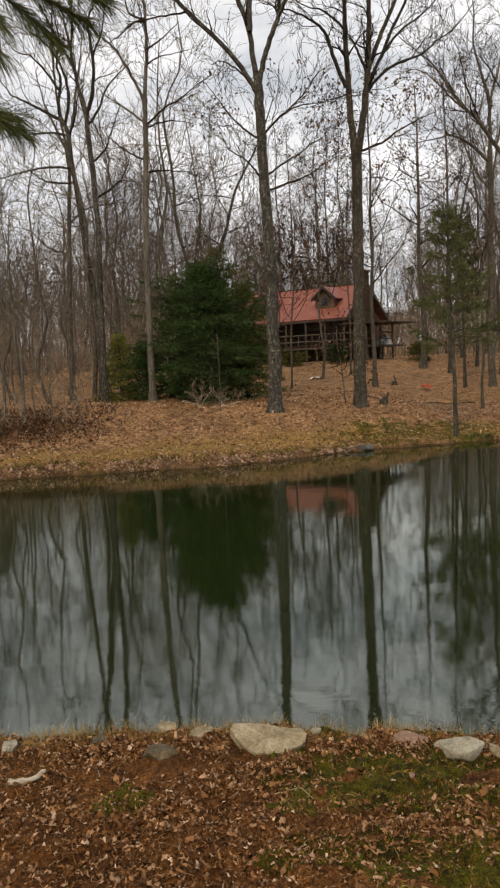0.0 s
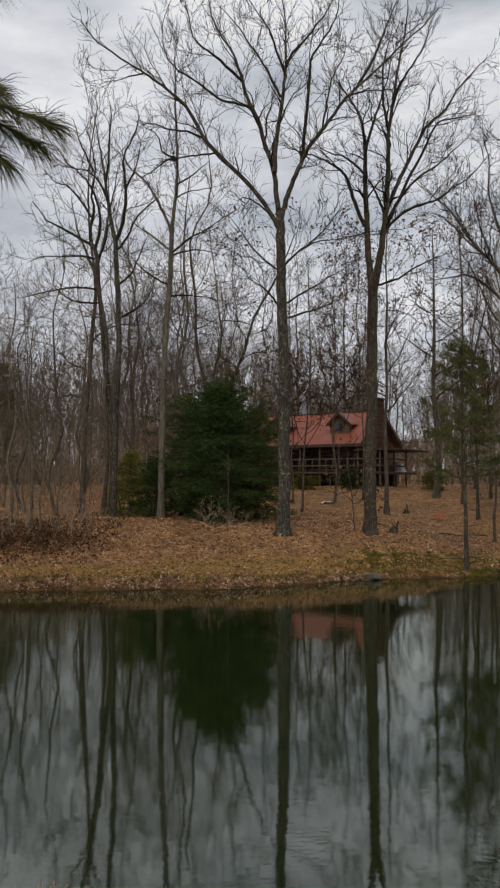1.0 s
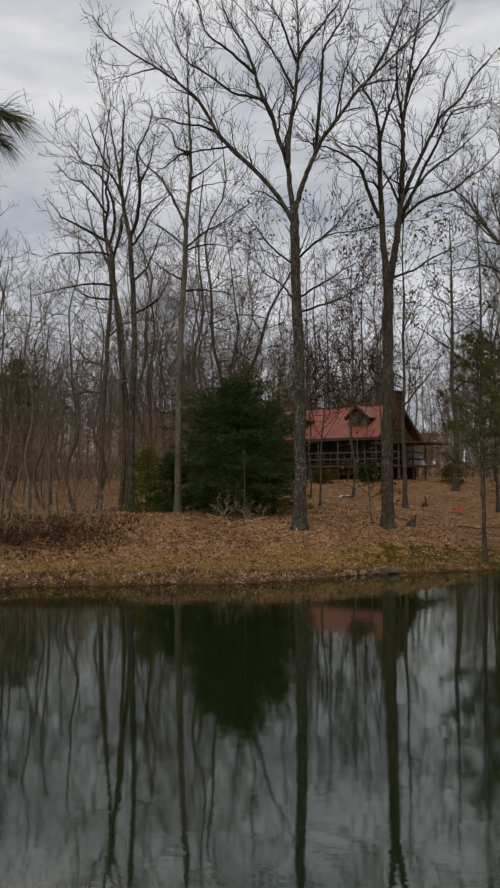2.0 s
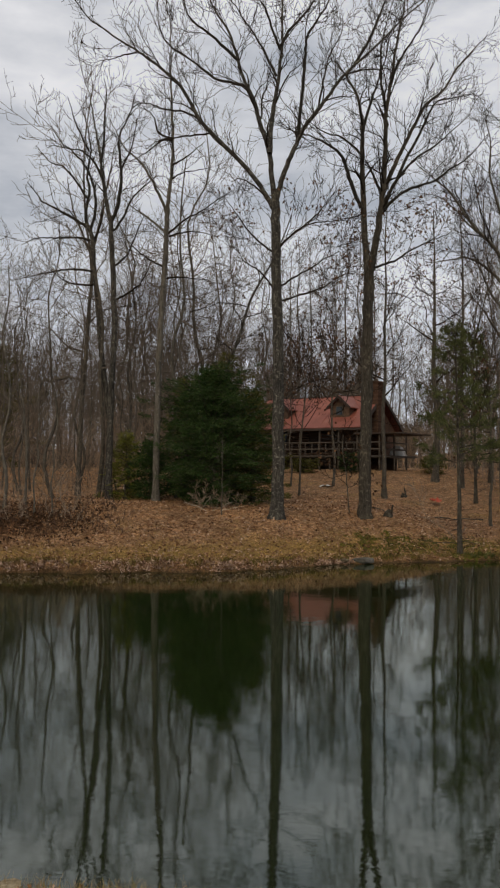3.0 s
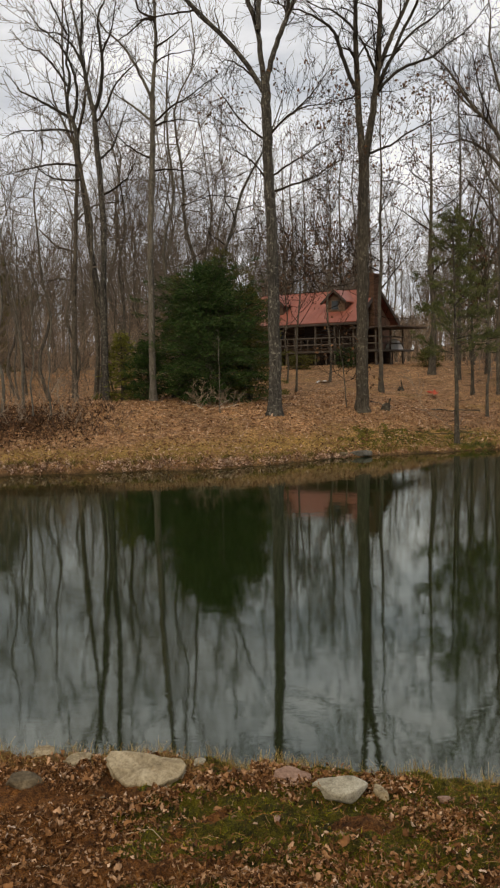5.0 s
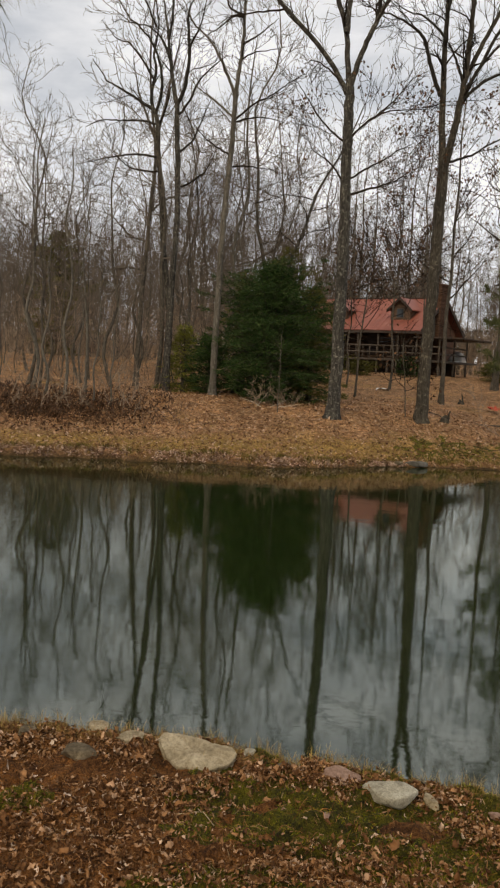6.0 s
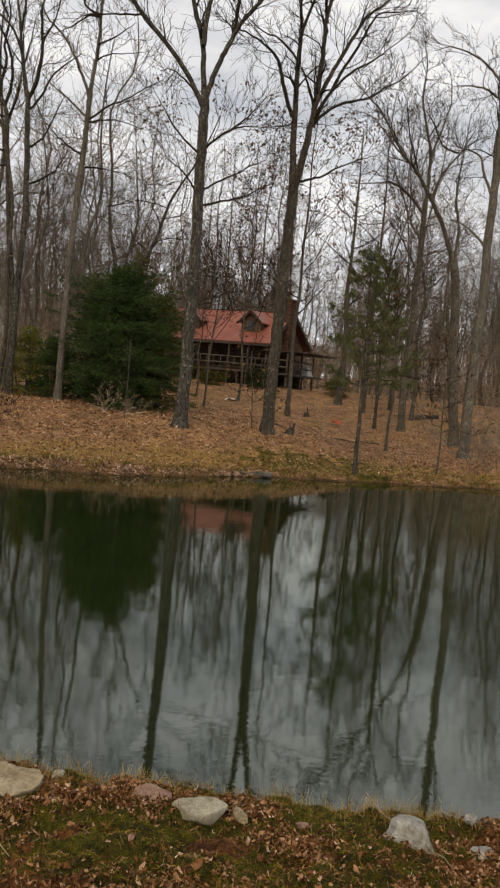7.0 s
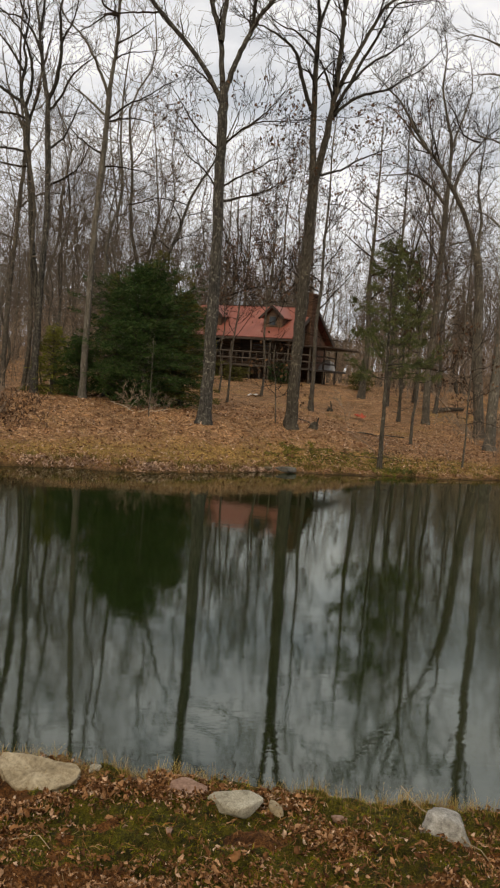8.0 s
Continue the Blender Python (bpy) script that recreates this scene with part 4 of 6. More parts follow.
edge = Tree("sycamore_tree", 13.95, 35.15, 0.57, 59, "straight thick pale bare tree close to the shore", BARK_PALE)
edge.trunk(0.25, 0.16, (0, 0, 0), (-0.08, 0, 2.52), (-0.02, 0, 5.02), (0.05, 0, 7.5), (-0.04, 0, 9.92), (0.03, 0, 12.33), (0.05, 0.1, 17.5))
edge.limb(0.1, (0.04, 0, 12.09), (-0.1, 0.17, 13.79), (0.01, 0.31, 15.28), (-0.16, 0.45, 16.73), (0.02, 0.59, 18.22))
edge.limb(0.087, (0.04, 0, 12.09), (0.29, -0.15, 13.51), (0.35, -0.27, 14.65), (0.65, -0.39, 15.81))
edge.limb(0.075, (-0.01, 0, 11.61), (-0.44, 0.24, 12.71), (-0.69, 0.42, 13.57), (-1.6, 0.62, 13.9), (-1.83, 0.69, 14.14))
edge.limb(0.075, (-0.12, 0, 15.87), (-0.48, -0.08, 16.04), (-1.02, -0.19, 16.22), (-1.94, -0.37, 16.16), (-2.59, -0.49, 15.96))
edge.limb(0.062, (-0.18, 0, 16.56), (-0.76, 0.19, 17.28), (-1.46, 0.37, 17.79), (-2.4, 0.58, 18.08), (-3.11, 0.73, 17.9))
edge.limb(0.062, (-0, 0, 9.44), (-0.68, 0.21, 10.15), (-1.27, 0.36, 10.56), (-1.86, 0.49, 10.63))
edge.done()


def plain_tree(name, at, height, r0, seed, label, bark, twig, o, lean=0.0, crown=0.4, n_limbs=9, group="", widest=0.4, wiggle=0.015, leaves=0):
    """A forest tree: a trunk with rising limbs."""
    tips = [] if leaves else None
    rng = np.random.default_rng(seed)
    root = thing(name, at, label, "tree", group)
    tg, bg = Geo(), Geo()
    bends = [(0, 0, 0)]
    for i in range(1, 8):
        k = i / 7
        bends.append((lean * height * k + rng.normal(0, wiggle * height), rng.normal(0, wiggle * height), height * k))
    pts, _ = flared_trunk(tg, bends, r0, 0.02, rng, 8, 18, 0.35)
    part("trunk", tg, bark, root)
    for i in range(n_limbs):
        u = crown + (0.97 - crown) * (i + rng.uniform(0, 0.9)) / n_limbs
        p, d = at_part(pts, u)
        a = i * 2.4 + rng.uniform(-0.6, 0.6)
        ln = height * widest * rng.uniform(0.6, 1.1) * (1.15 - 0.75 * u)
        w = unit(np.array([math.cos(a), math.sin(a), rng.uniform(0.0, 0.85)]))
        q = wander(p, w, ln, 6, rng, 0.26, 0.1)
        rr = max(0.014, r0 * (1.05 - u) * 0.5)
        bg.tube(q, np.linspace(rr, 0.009, 7), 4)
        branch_out(bg, q, rr, 0, rng, o, tips)
    top = pts[int(len(pts) * 0.6):]
    branch_out(bg, top, 0.03, 0, rng, dict(o, bare=0.3))
    part("crown", bg, twig, root, "bare twiggy branches")
    if leaves:
        lf = Geo()
        tt = np.array(tips)
        leaf_bits(lf, tt[rng.integers(0, len(tt), leaves)] + rng.normal(0, 0.1, (leaves, 3)), 0.15, rng)
        tagged(part("dead_foliage", lf, DEAD_LEAF, root, "few curled brown dead leaves", smooth=False), kind="stuff")
    return root


# forest behind the bank: a few kinds, each copied with its own turn and size
FOREST = dict(per_metre=(1.5, 2.2, 2.4), reach=(1.7, 1.0, 0.6), thinnest=0.011, rise=0.28)
kinds = [
    (19.0, 0.125, 0.0, 0.36, 16, BARK_FOREST, 101), (21.0, 0.14, 0.01, 0.4, 17, BARK_FOREST, 102), (17.0, 0.09, -0.015, 0.3, 16, BARK_FOREST, 103),
    (15.0, 0.065, 0.01, 0.28, 14, BARK_PALE, 104), (12.0, 0.048, -0.02, 0.25, 12, BARK_PALE, 105), (22.5, 0.16, 0.0, 0.42, 17, BARK_FOREST, 106), (9.0, 0.04, 0.03, 0.22, 10, BARK_FOREST, 107),
]
spots = []
frng = random.Random(5)


def house_clear(x, y):
    """True where the yard in front of the cabin and the cabin itself stand."""
    return (0.2 < x < 13.5 and 31.5 < y < 63) or (y < 62 and abs(x - (0.1 * y)) < 0.055 * y and y > 33)


tries = 0
while len(spots) < 235 and tries < 9000:
    tries += 1
    y = 33.5 + 75 * frng.random() ** 1.35
    x = frng.uniform(-0.36 * y - 3, 0.46 * y + 3)
    if house_clear(x, y) or (x > 9 and y < 41) or (-5.2 < x < 2 and y < 37) or (0.135 < x / y < 0.215 and frng.random() < 0.72):
        continue
    if min((abs(x - a) + abs(y - b) for a, b, _ in spots), default=9) < (1.5 if y < 60 else 2.0):
        continue
    spots.append((x, y, frng.random()))
masters = [None] * len(kinds)
for i, (x, y, u) in enumerate(spots):
    if y > 60:
        k = frng.choice((0, 1, 2, 5, 3))
    else:
        k = frng.choice((0, 2, 2, 3, 3, 4, 4, 6, 1))
    size_ = frng.uniform(0.8, 1.1) * (0.72 if x / y < -0.21 else 1.0)
    m = pose(x, y, ground_z(x, y) - 0.12, 0, 0, frng.uniform(0, 360)) @ Matrix.Diagonal((size_, size_, size_, 1))
    if masters[k] is None:
        h, r, lean, crown, nl, bark, seed = kinds[k]
        masters[k] = plain_tree("forest_tree", (0, 0, 0), h, r, seed, "bare slender woodland tree standing in leaf litter", bark, TWIG_HAZED, FOREST, lean, crown, nl, "woodland trees")
        masters[k].matrix_basis = m
    else:
        copy_thing(masters[k], m)

# slim trees in the yard before the cabin
for (x, y, h, r, lean, seed) in ((2.0, 47.15, 9.0, 0.05, 0.0, 201), (2.25, 40.6, 9.0, 0.055, 0.05, 208), (4.53, 47.7, 12.0, 0.075, 0.0, 202), (6.81, 42.55, 16.0, 0.125, 0.0, 223), (10.95, 49.65, 17.0, 0.2, -0.008, 214), (12.1, 47.6, 19.0, 0.12, 0.0, 213),
                                 (10.19, 34.6, 8.0, 0.07, 0.0, 205), (11.2, 30.65, 5.0, 0.04, 0.0, 206), (3.92, 31.95, 3.2, 0.02, -0.1, 212), (6.3, 48.5, 12.5, 0.06, 0.01, 207), (5.9, 62.5, 17, 0.11, 0.0, 209), (4.1, 64.5, 18, 0.12, 0.0, 210), (7.9, 63.5, 19, 0.12, 0.0, 211), (2.4, 62.0, 17, 0.1, 0.0, 215), (6.9, 66.5, 20, 0.13, 0.01, 216), (9.4, 66.0, 18, 0.1, 0.0, 217), (3.2, 68.0, 20, 0.12, 0.0, 218)):
    plain_tree("yard_tree", (x, y, ground_z(x, y) - 0.1), h, r, seed, "slim bare tree in the yard before the cabin" if y < 55 else "bare tree close behind the cabin", BARK_FOREST, TWIG, MIDDLE, lean, 0.34, 15, wiggle=0.005, leaves=int(30 * h))
# saplings on the left part of the far bank
for (x, y, h, r, lean, seed) in ((-9.4, 30.6, 9.6, 0.07, 0.01, 221), (-8.8, 31.4, 8.0, 0.06, -0.02, 222), (-8.0, 29.9, 5.2, 0.035, 0.02, 223), (-7.4, 30.2, 4.6, 0.035, 0.0, 224), (-10.4, 31.2, 7.0, 0.06, 0.03, 225), (-11.4, 32.5, 11.0, 0.09, 0.0, 226), (-3.3, 36.0, 15.5, 0.11, 0.0, 227)):
    plain_tree("sapling", (x, y, ground_z(x, y) - 0.08), h, r, seed, "thin pale bare sapling among brush on the far bank", BARK_PALE, TWIG_HAZED, MIDDLE, lean, 0.3, 7, "bank saplings")
plain_tree("leaning_tree", (-3.35, 35.5, ground_z(-3.35, 35.5) - 0.1), 12.5, 0.13, 231, "bare tree leaning steeply over the evergreen", BARK, TWIG, MIDDLE, 0.38, 0.45, 9)


def make_brush(name, count, region, tall, seed, label, mat=BRUSH, crowd=1.0):
    """Dense undergrowth: thin forked stems."""
    rng = np.random.default_rng(seed)
    g = Geo()
    made = 0
    while made < count:
        y = rng.uniform(region[2], region[3])
        x = (region[0] + (region[1] - region[0]) * rng.random() ** crowd) * (y / region[3])
        if house_clear(x, y):
            continue
        made += 1
        h = rng.uniform(*tall)
        p = np.array([x, y, ground_z(x, y) - 0.05])
        q = wander(p, unit(np.array([rng.normal(0, 0.4), rng.normal(0, 0.4), 1])), h, 5, rng, 0.26, 0.03)
        g.tube(q, np.linspace(0.014 + 0.002 * h, 0.006, 6), 3)
        for _ in range(int(5 + h * 2.6)):
            b, d = at_part(q, rng.uniform(0.2, 1))
            s = wander(b, side_way(d, rng.uniform(0.4, 1.0), rng), h * rng.uniform(0.12, 0.3), 2, rng, 0.2, 0.15)
            g.tube(s, (0.011, 0.008, 0.005), 3)
            for fr in (0.5, 0.9):
                e, d2 = at_part(s, fr)
                g.tube(wander(e, side_way(d2, 0.8, rng), h * rng.uniform(0.06, 0.14), 1, rng, 0.3), (0.008, 0.005), 3)
    return tagged(part(name, g, mat), label, "undergrowth", kind="stuff")


make_brush("woodland_brush", 1900, (-46, 54, 42, 105), (1.0, 6.0), 301, "tangled bare brown undergrowth filling the woods")
make_brush("bank_brush", 70, (-13.5, -6.0, 28.5, 34), (0.4, 1.6), 302, "low bare twiggy brush on the far bank")
make_brush("brush_pile", 330, (-13.0, -4.9, 27.6, 32.2), (0.12, 0.55), 304, "low heap of dark dead brush at the bank", DEAD_BRUSH, 1.7)
make_brush("dead_shrub", 26, (-2.3, -0.6, 31.6, 32.4), (0.4, 1.1), 305, "pale brown leafless shrub at the cedar's foot", BRUSH)
make_brush("right_brush", 80, (9.5, 21, 31.0, 42), (0.6, 3.0), 303, "sparse bare brush beyond the pond")


def make_far_woods():
    """The distant wood, past the last trees that can be told apart."""
    rng = np.random.default_rng(307)
    g = Geo()
    for i in range(620):
        y = rng.uniform(92, 165)
        x = rng.uniform(-0.5, 0.55) * y
        h = rng.uniform(8, 18) * (0.5 if 0.14 < x / y < 0.21 else 1.0)
        p = np.array([x, y, ground_z(x, y) - 0.2])
        q = wander(p, unit(np.array([rng.normal(0, 0.04), 0, 1])), h, 4, rng, 0.05, 0.05)
        g.tube(q, np.linspace(0.12, 0.03, 5), 3)
        for _ in range(26):
            b, d = at_part(q, rng.uniform(0.25, 1))
            s = wander(b, side_way(d, rng.uniform(0.4, 0.9), rng), h * rng.uniform(0.12, 0.26), 2, rng, 0.2, 0.2)
            g.tube(s, (0.04, 0.03, 0.02), 3)
            for fr in (0.4, 0.7, 1.0):
                e, d2 = at_part(s, fr)
                g.tube(wander(e, side_way(d2, 0.8, rng), rng.uniform(0.8, 1.8), 1, rng, 0.3), (0.024, 0.014), 3)
    return tagged(part("far_woods", g, TWIG_HAZED), "distant grey-brown bare woodland", "woods", kind="stuff")


make_far_woods()


# ---- evergreens ----
def spray_fan(geo, p, way, size, rng, blades=7):
    side = unit(np.cross(way, np.array([0, 0, 1.0]) + rng.normal(0, 0.3, 3)))
    a = ((np.arange(blades) / (blades - 1) - 0.5) * 2.3 + rng.normal(0, 0.15, blades))[:, None]
    d = way * np.cos(a) + side * np.sin(a)
    d[:, 2] -= rng.uniform(0.0, 0.45, blades)
    d /= np.linalg.norm(d, axis=1, keepdims=True)
    ln = size * (1 - 0.35 * np.abs(a) / 1.15) * rng.uniform(0.75, 1.15, (blades, 1))
    n = np.cross(d, rng.normal(size=(blades, 3)))
    n /= np.linalg.norm(n, axis=1, keepdims=True) + 1e-9
    m = p + d * ln * 0.45
    v = np.stack([np.broadcast_to(p, m.shape), m + n * ln * 0.055, p + d * ln, m - n * ln * 0.055], 1).reshape(-1, 3)
    geo.add(v, [(4 * i, 4 * i + 1, 4 * i + 2, 4 * i + 3) for i in range(blades)])


def conifer(name, at, height, radius, seed, label, mat, boughs, shape, bark=BARK_BROWN, size=0.2, droop=0.2):
    """An evergreen: boughs of very different length, each with sprays towards its end."""
    rng = np.random.default_rng(seed)
    root = thing(name, at, label, "evergreen tree")
    tg, bg, cg = Geo(), Geo(), Geo()
    flared_trunk(tg, [(0, 0, 0), (0.03, 0.02, height * 0.5), (0, 0, height * 0.97)], 0.02 * height + 0.03, 0.015, rng, 8, 12, 0.3)
    part("trunk", tg, bark, root)
    for i in range(boughs):
        u = (i + rng.uniform(0, 1)) / boughs
        z = height * (0.02 + 0.98 * u)
        a = i * 2.39996 + rng.uniform(-0.5, 0.5)
        lump = 0.82 + 0.75 * noise.noise((math.cos(a) * 2.0, math.sin(a) * 2.0, z * 1.1 + seed)) + rng.normal(0, 0.15)
        ln = max(0.15, radius * float(np.interp(u, *shape)) * lump)
        if rng.random() < 0.12:
            ln *= 1.28
        out = np.array([math.cos(a), math.sin(a), 0.0])
        start = np.array([0, 0, z])
        tip = out * ln + np.array([0, 0, z + ln * (rng.normal(0.02, droop) + 0.3 * min(1.0, 2.5 * u))])
        midp = (start + tip) / 2 + np.array([0, 0, 0.06 * ln])
        line = smooth_line([start, midp, tip], 7)
        bg.tube(line, np.linspace(0.022, 0.006, 7), 3)
        for k in range(int(18 + ln * 25)):
            f = 1 - 0.75 * rng.random() ** 1.5
            p, d = at_part(line, f)
            side = unit(np.cross(d, np.array([0, 0, 1.0]))) * rng.normal(0, 0.16 + 0.16 * (1 - f) * ln)
            p = p + side + np.array([0, 0, rng.normal(-0.02, 0.05)])
            spray_fan(cg, p, unit(out + unit(side + 1e-6) * 0.7 + rng.normal(0, 0.45, 3) + np.array([0, 0, rng.uniform(-0.1, 1.1)])), size * rng.uniform(0.5, 1.2), rng, 5)
    part("bough_frame", bg, bark, root)
    part("foliage", cg, mat, root, "dense sprays of evergreen foliage", smooth=False)
    return root


BROAD = ([0, 0.06, 0.2, 0.45, 0.65, 0.8, 0.92, 1.0], [0.82, 0.95, 1.0, 0.9, 0.72, 0.5, 0.28, 0.06])
x0, y0 = -1.75, 34.0
conifer("cedar_tree", (x0, y0, ground_z(x0, y0) - 0.1), 5.7, 2.75, 401, "broad dense dark green cedar on the far bank", GREEN, 560, BROAD, size=0.19, droop=0.34)
x0, y0 = 0.0, 35.3
conifer("cedar_tree", (x0, y0, ground_z(x0, y0) - 0.1), 5.0, 1.5, 402, "olive-tinged cedar crowding the larger one", OLIVE, 200, BROAD)
x0, y0 = -1.1, 35.6
conifer("cedar_tree", (x0, y0, ground_z(x0, y0) - 0.1), 6.7, 1.7, 406, "thin brownish cedar rising behind the broad one", OLIVE, 120, BROAD)
x0, y0 = -19.0, 58.0
conifer("far_pine", (x0, y0, ground_z(x0, y0) - 0.1), 9.0, 2.4, 407, "dull evergreen standing back in the woods", OLIVE, 110, BROAD, size=0.45)
x0, y0 = -4.3, 34.2
conifer("cedar_shrub", (x0, y0, ground_z(x0, y0) - 0.1), 2.6, 1.0, 403, "small ragged evergreen shrub at the cedar's foot", GREEN, 120, BROAD)
x0, y0 = -5.45, 34.6
conifer("olive_shrub", (x0, y0, ground_z(x0, y0) - 0.1), 2.9, 0.9, 404, "thin yellow-green shrub at the wood's edge", YELLOWGREEN, 85, BROAD)
x0, y0 = -3.0, 36.0
conifer("cedar_tree", (x0, y0, ground_z(x0, y0) - 0.1), 5.4, 1.0, 405, "narrow grey-green cedar behind the broad one", OLIVE, 110, BROAD)


def needle_tuft(geo, p, way, size, rng, needles=16, width=0.006, spread=0.55, along=0.0):
    k = needles
    d = way + rng.normal(0, spread, (k, 3))
    d[:, 2] -= 0.12
    d /= np.linalg.norm(d, axis=1, keepdims=True)
    q = p - way * rng.uniform(0, max(along, 1e-6), (k, 1))
    n = np.cross(d, rng.normal(size=(k, 3)))
    n *= width / (np.linalg.norm(n, axis=1, keepdims=True) + 1e-9)
    ln = size * rng.uniform(0.7, 1.1, (k, 1))
    tip = q + d * ln
    tip[:, 2] -= 0.16 * ln[:, 0]
    m = q + d * ln * 0.6
    v = np.stack([q - n, q + n, m + n * 0.8, tip, m - n * 0.8], 1).reshape(-1, 3)
    f = []
    for i in range(k):
        f += [(5 * i, 5 * i + 1, 5 * i + 2, 5 * i + 4), (5 * i + 4, 5 * i + 2, 5 * i + 3)]
    geo.add(v, f)


def young_pine(name, at, height, radius, seed, label, start=0.36, arm=None):
    """A thin young pine: few open whorls of boughs with needle tufts at the ends of their twigs; arm: one long bough."""
    rng = np.random.default_rng(seed)
    root = thing(name, at, label, "pine tree")
    tg, bg, ng = Geo(), Geo(), Geo()
    pts, _ = flared_trunk(tg, [(0, 0, 0), (-0.05, 0, height * 0.4), (-0.17, 0, height)], 0.1, 0.012, rng, 9, 20, 0.3)
    part("trunk", tg, BARK_BROWN, root)

    def bough(p, way, ln, thick):
        q = wander(p, unit(np.array(way, float)), ln, 6, rng, 0.13, 0.03)
        bg.tube(q, np.linspace(thick, 0.005, 7), 4)
        for _k in range(int(4 + ln * 9)):
            f = rng.uniform(0.22, 1)
            b, d = at_part(q, f)
            w = side_way(d, rng.uniform(0.3, 1.1), rng)
            w = unit(w * np.array([1, 1, 0.5]))
            t = wander(b, w, rng.uniform(0.15, 0.55) * (1.2 - 0.6 * f), 2, rng, 0.2, 0.1)
            bg.tube(t, (0.006, 0.005, 0.003), 3)
            for v in (0.6, 1.0):
                e, d2 = at_part(t, v)
                needle_tuft(ng, e, d2, 0.17, rng, 22, 0.0042, 0.75, 0.06)

    z = height * start
    while z < height * 0.98:
        u = (z / height - start) / (1 - start)
        first = rng.uniform(0, 6.28)
        count = rng.integers(3, 6)
        for i in range(count):
            a = first + i * 6.28 / count + rng.normal(0, 0.25)
            p, _ = at_part(pts, min(0.999, z / height + rng.normal(0, 0.006)))
            bough(p, (math.cos(a), math.sin(a), 0.12 + 0.5 * u), radius * (1.02 - 0.82 * u) * rng.uniform(0.55, 1.1), 0.016)
        z += rng.uniform(0.28, 0.46)
    if arm:
        for k in range(3):
            p, _ = at_part(pts, arm[0] / height + 0.012 * k)
            bough(p, (1, -0.15 + 0.2 * k, 0.3), arm[1] * (1 - 0.1 * k), 0.026)
    for zz, a, ln in ((0.11, 3.1, 1.5), (0.125, 0.1, 0.9), (0.15, -0.4, 0.5), (0.3, 0.5, 0.6), (0.2, 2.7, 0.5)):
        p, _ = at_part(pts, zz)
        q = wander(p, unit(np.array([math.cos(a), math.sin(a) * 0.5, 0.12])), ln, 5, rng, 0.2, 0.0)
        dg = Geo()
        dg.tube(q, np.linspace(0.016, 0.004, 6), 5)
        part("dead_branch", dg, BARK_BROWN, root, "thin bare lower branch")
    part("bough_frame", bg, BARK_BROWN, root)
    part("foliage", ng, PINE, root, "sparse green needle tufts", smooth=False)
    return root


x0, y0 = 7.55, 29.0
young_pine("pine_tree", (x0, y0, ground_z(x0, y0) - 0.08), 8.0, 2.0, 411, "young slender pine with sparse needles by the shore", 0.53, (4.4, 2.3))


def low_plants(at, seed, label):
    """A low clump of green leaves on the shore."""
    rng = np.random.default_rng(seed)
    x, y = at
    g = Geo()
    for _ in range(70):
        px, py = x + rng.normal(0, 0.35), y + rng.normal(0, 0.16)
        spray_fan(g, np.array([px, py, ground_z(px, py)]), unit(np.array([rng.normal(0, 0.5), rng.normal(0, 0.5), 1.0])), rng.uniform(0.12, 0.3), rng, 7)
    return tagged(part("green_plant", g, YELLOWGREEN if seed % 2 else PINE, smooth=False), label, "plant")


low_plants((7.75, 28.55), 701, "low yellow-green leafy plants at the pine's foot")
low_plants((8.3, 28.7), 702, "low green leafy plants by the far waterline")
x0, y0 = 11.6, 42.5
young_pine("pine_tree", (x0, y0, ground_z(x0, y0) - 0.08), 9.2, 1.9, 412, "young pine with thin foliage back in the woods", 0.55)
x0, y0 = 9.9, 58.5
conifer("green_shrub", (x0 + 1.5, y0 - 6, ground_z(x0 + 1.5, y0 - 6) - 0.1), 1.3, 0.9, 413, "low olive shrub by the cabin porch", OLIVE, 50, BROAD)
conifer("green_shrub", (6.1, 53.3, ground_z(6.1, 53.3) - 0.1), 1.3, 0.9, 414, "low dark green shrub before the cabin", GREEN, 50, BROAD)
conifer("green_shrub", (3.0, 52.8, ground_z(3.0, 52.8) - 0.1), 0.9, 1.0, 415, "low olive shrub before the cabin", OLIVE, 45, BROAD)


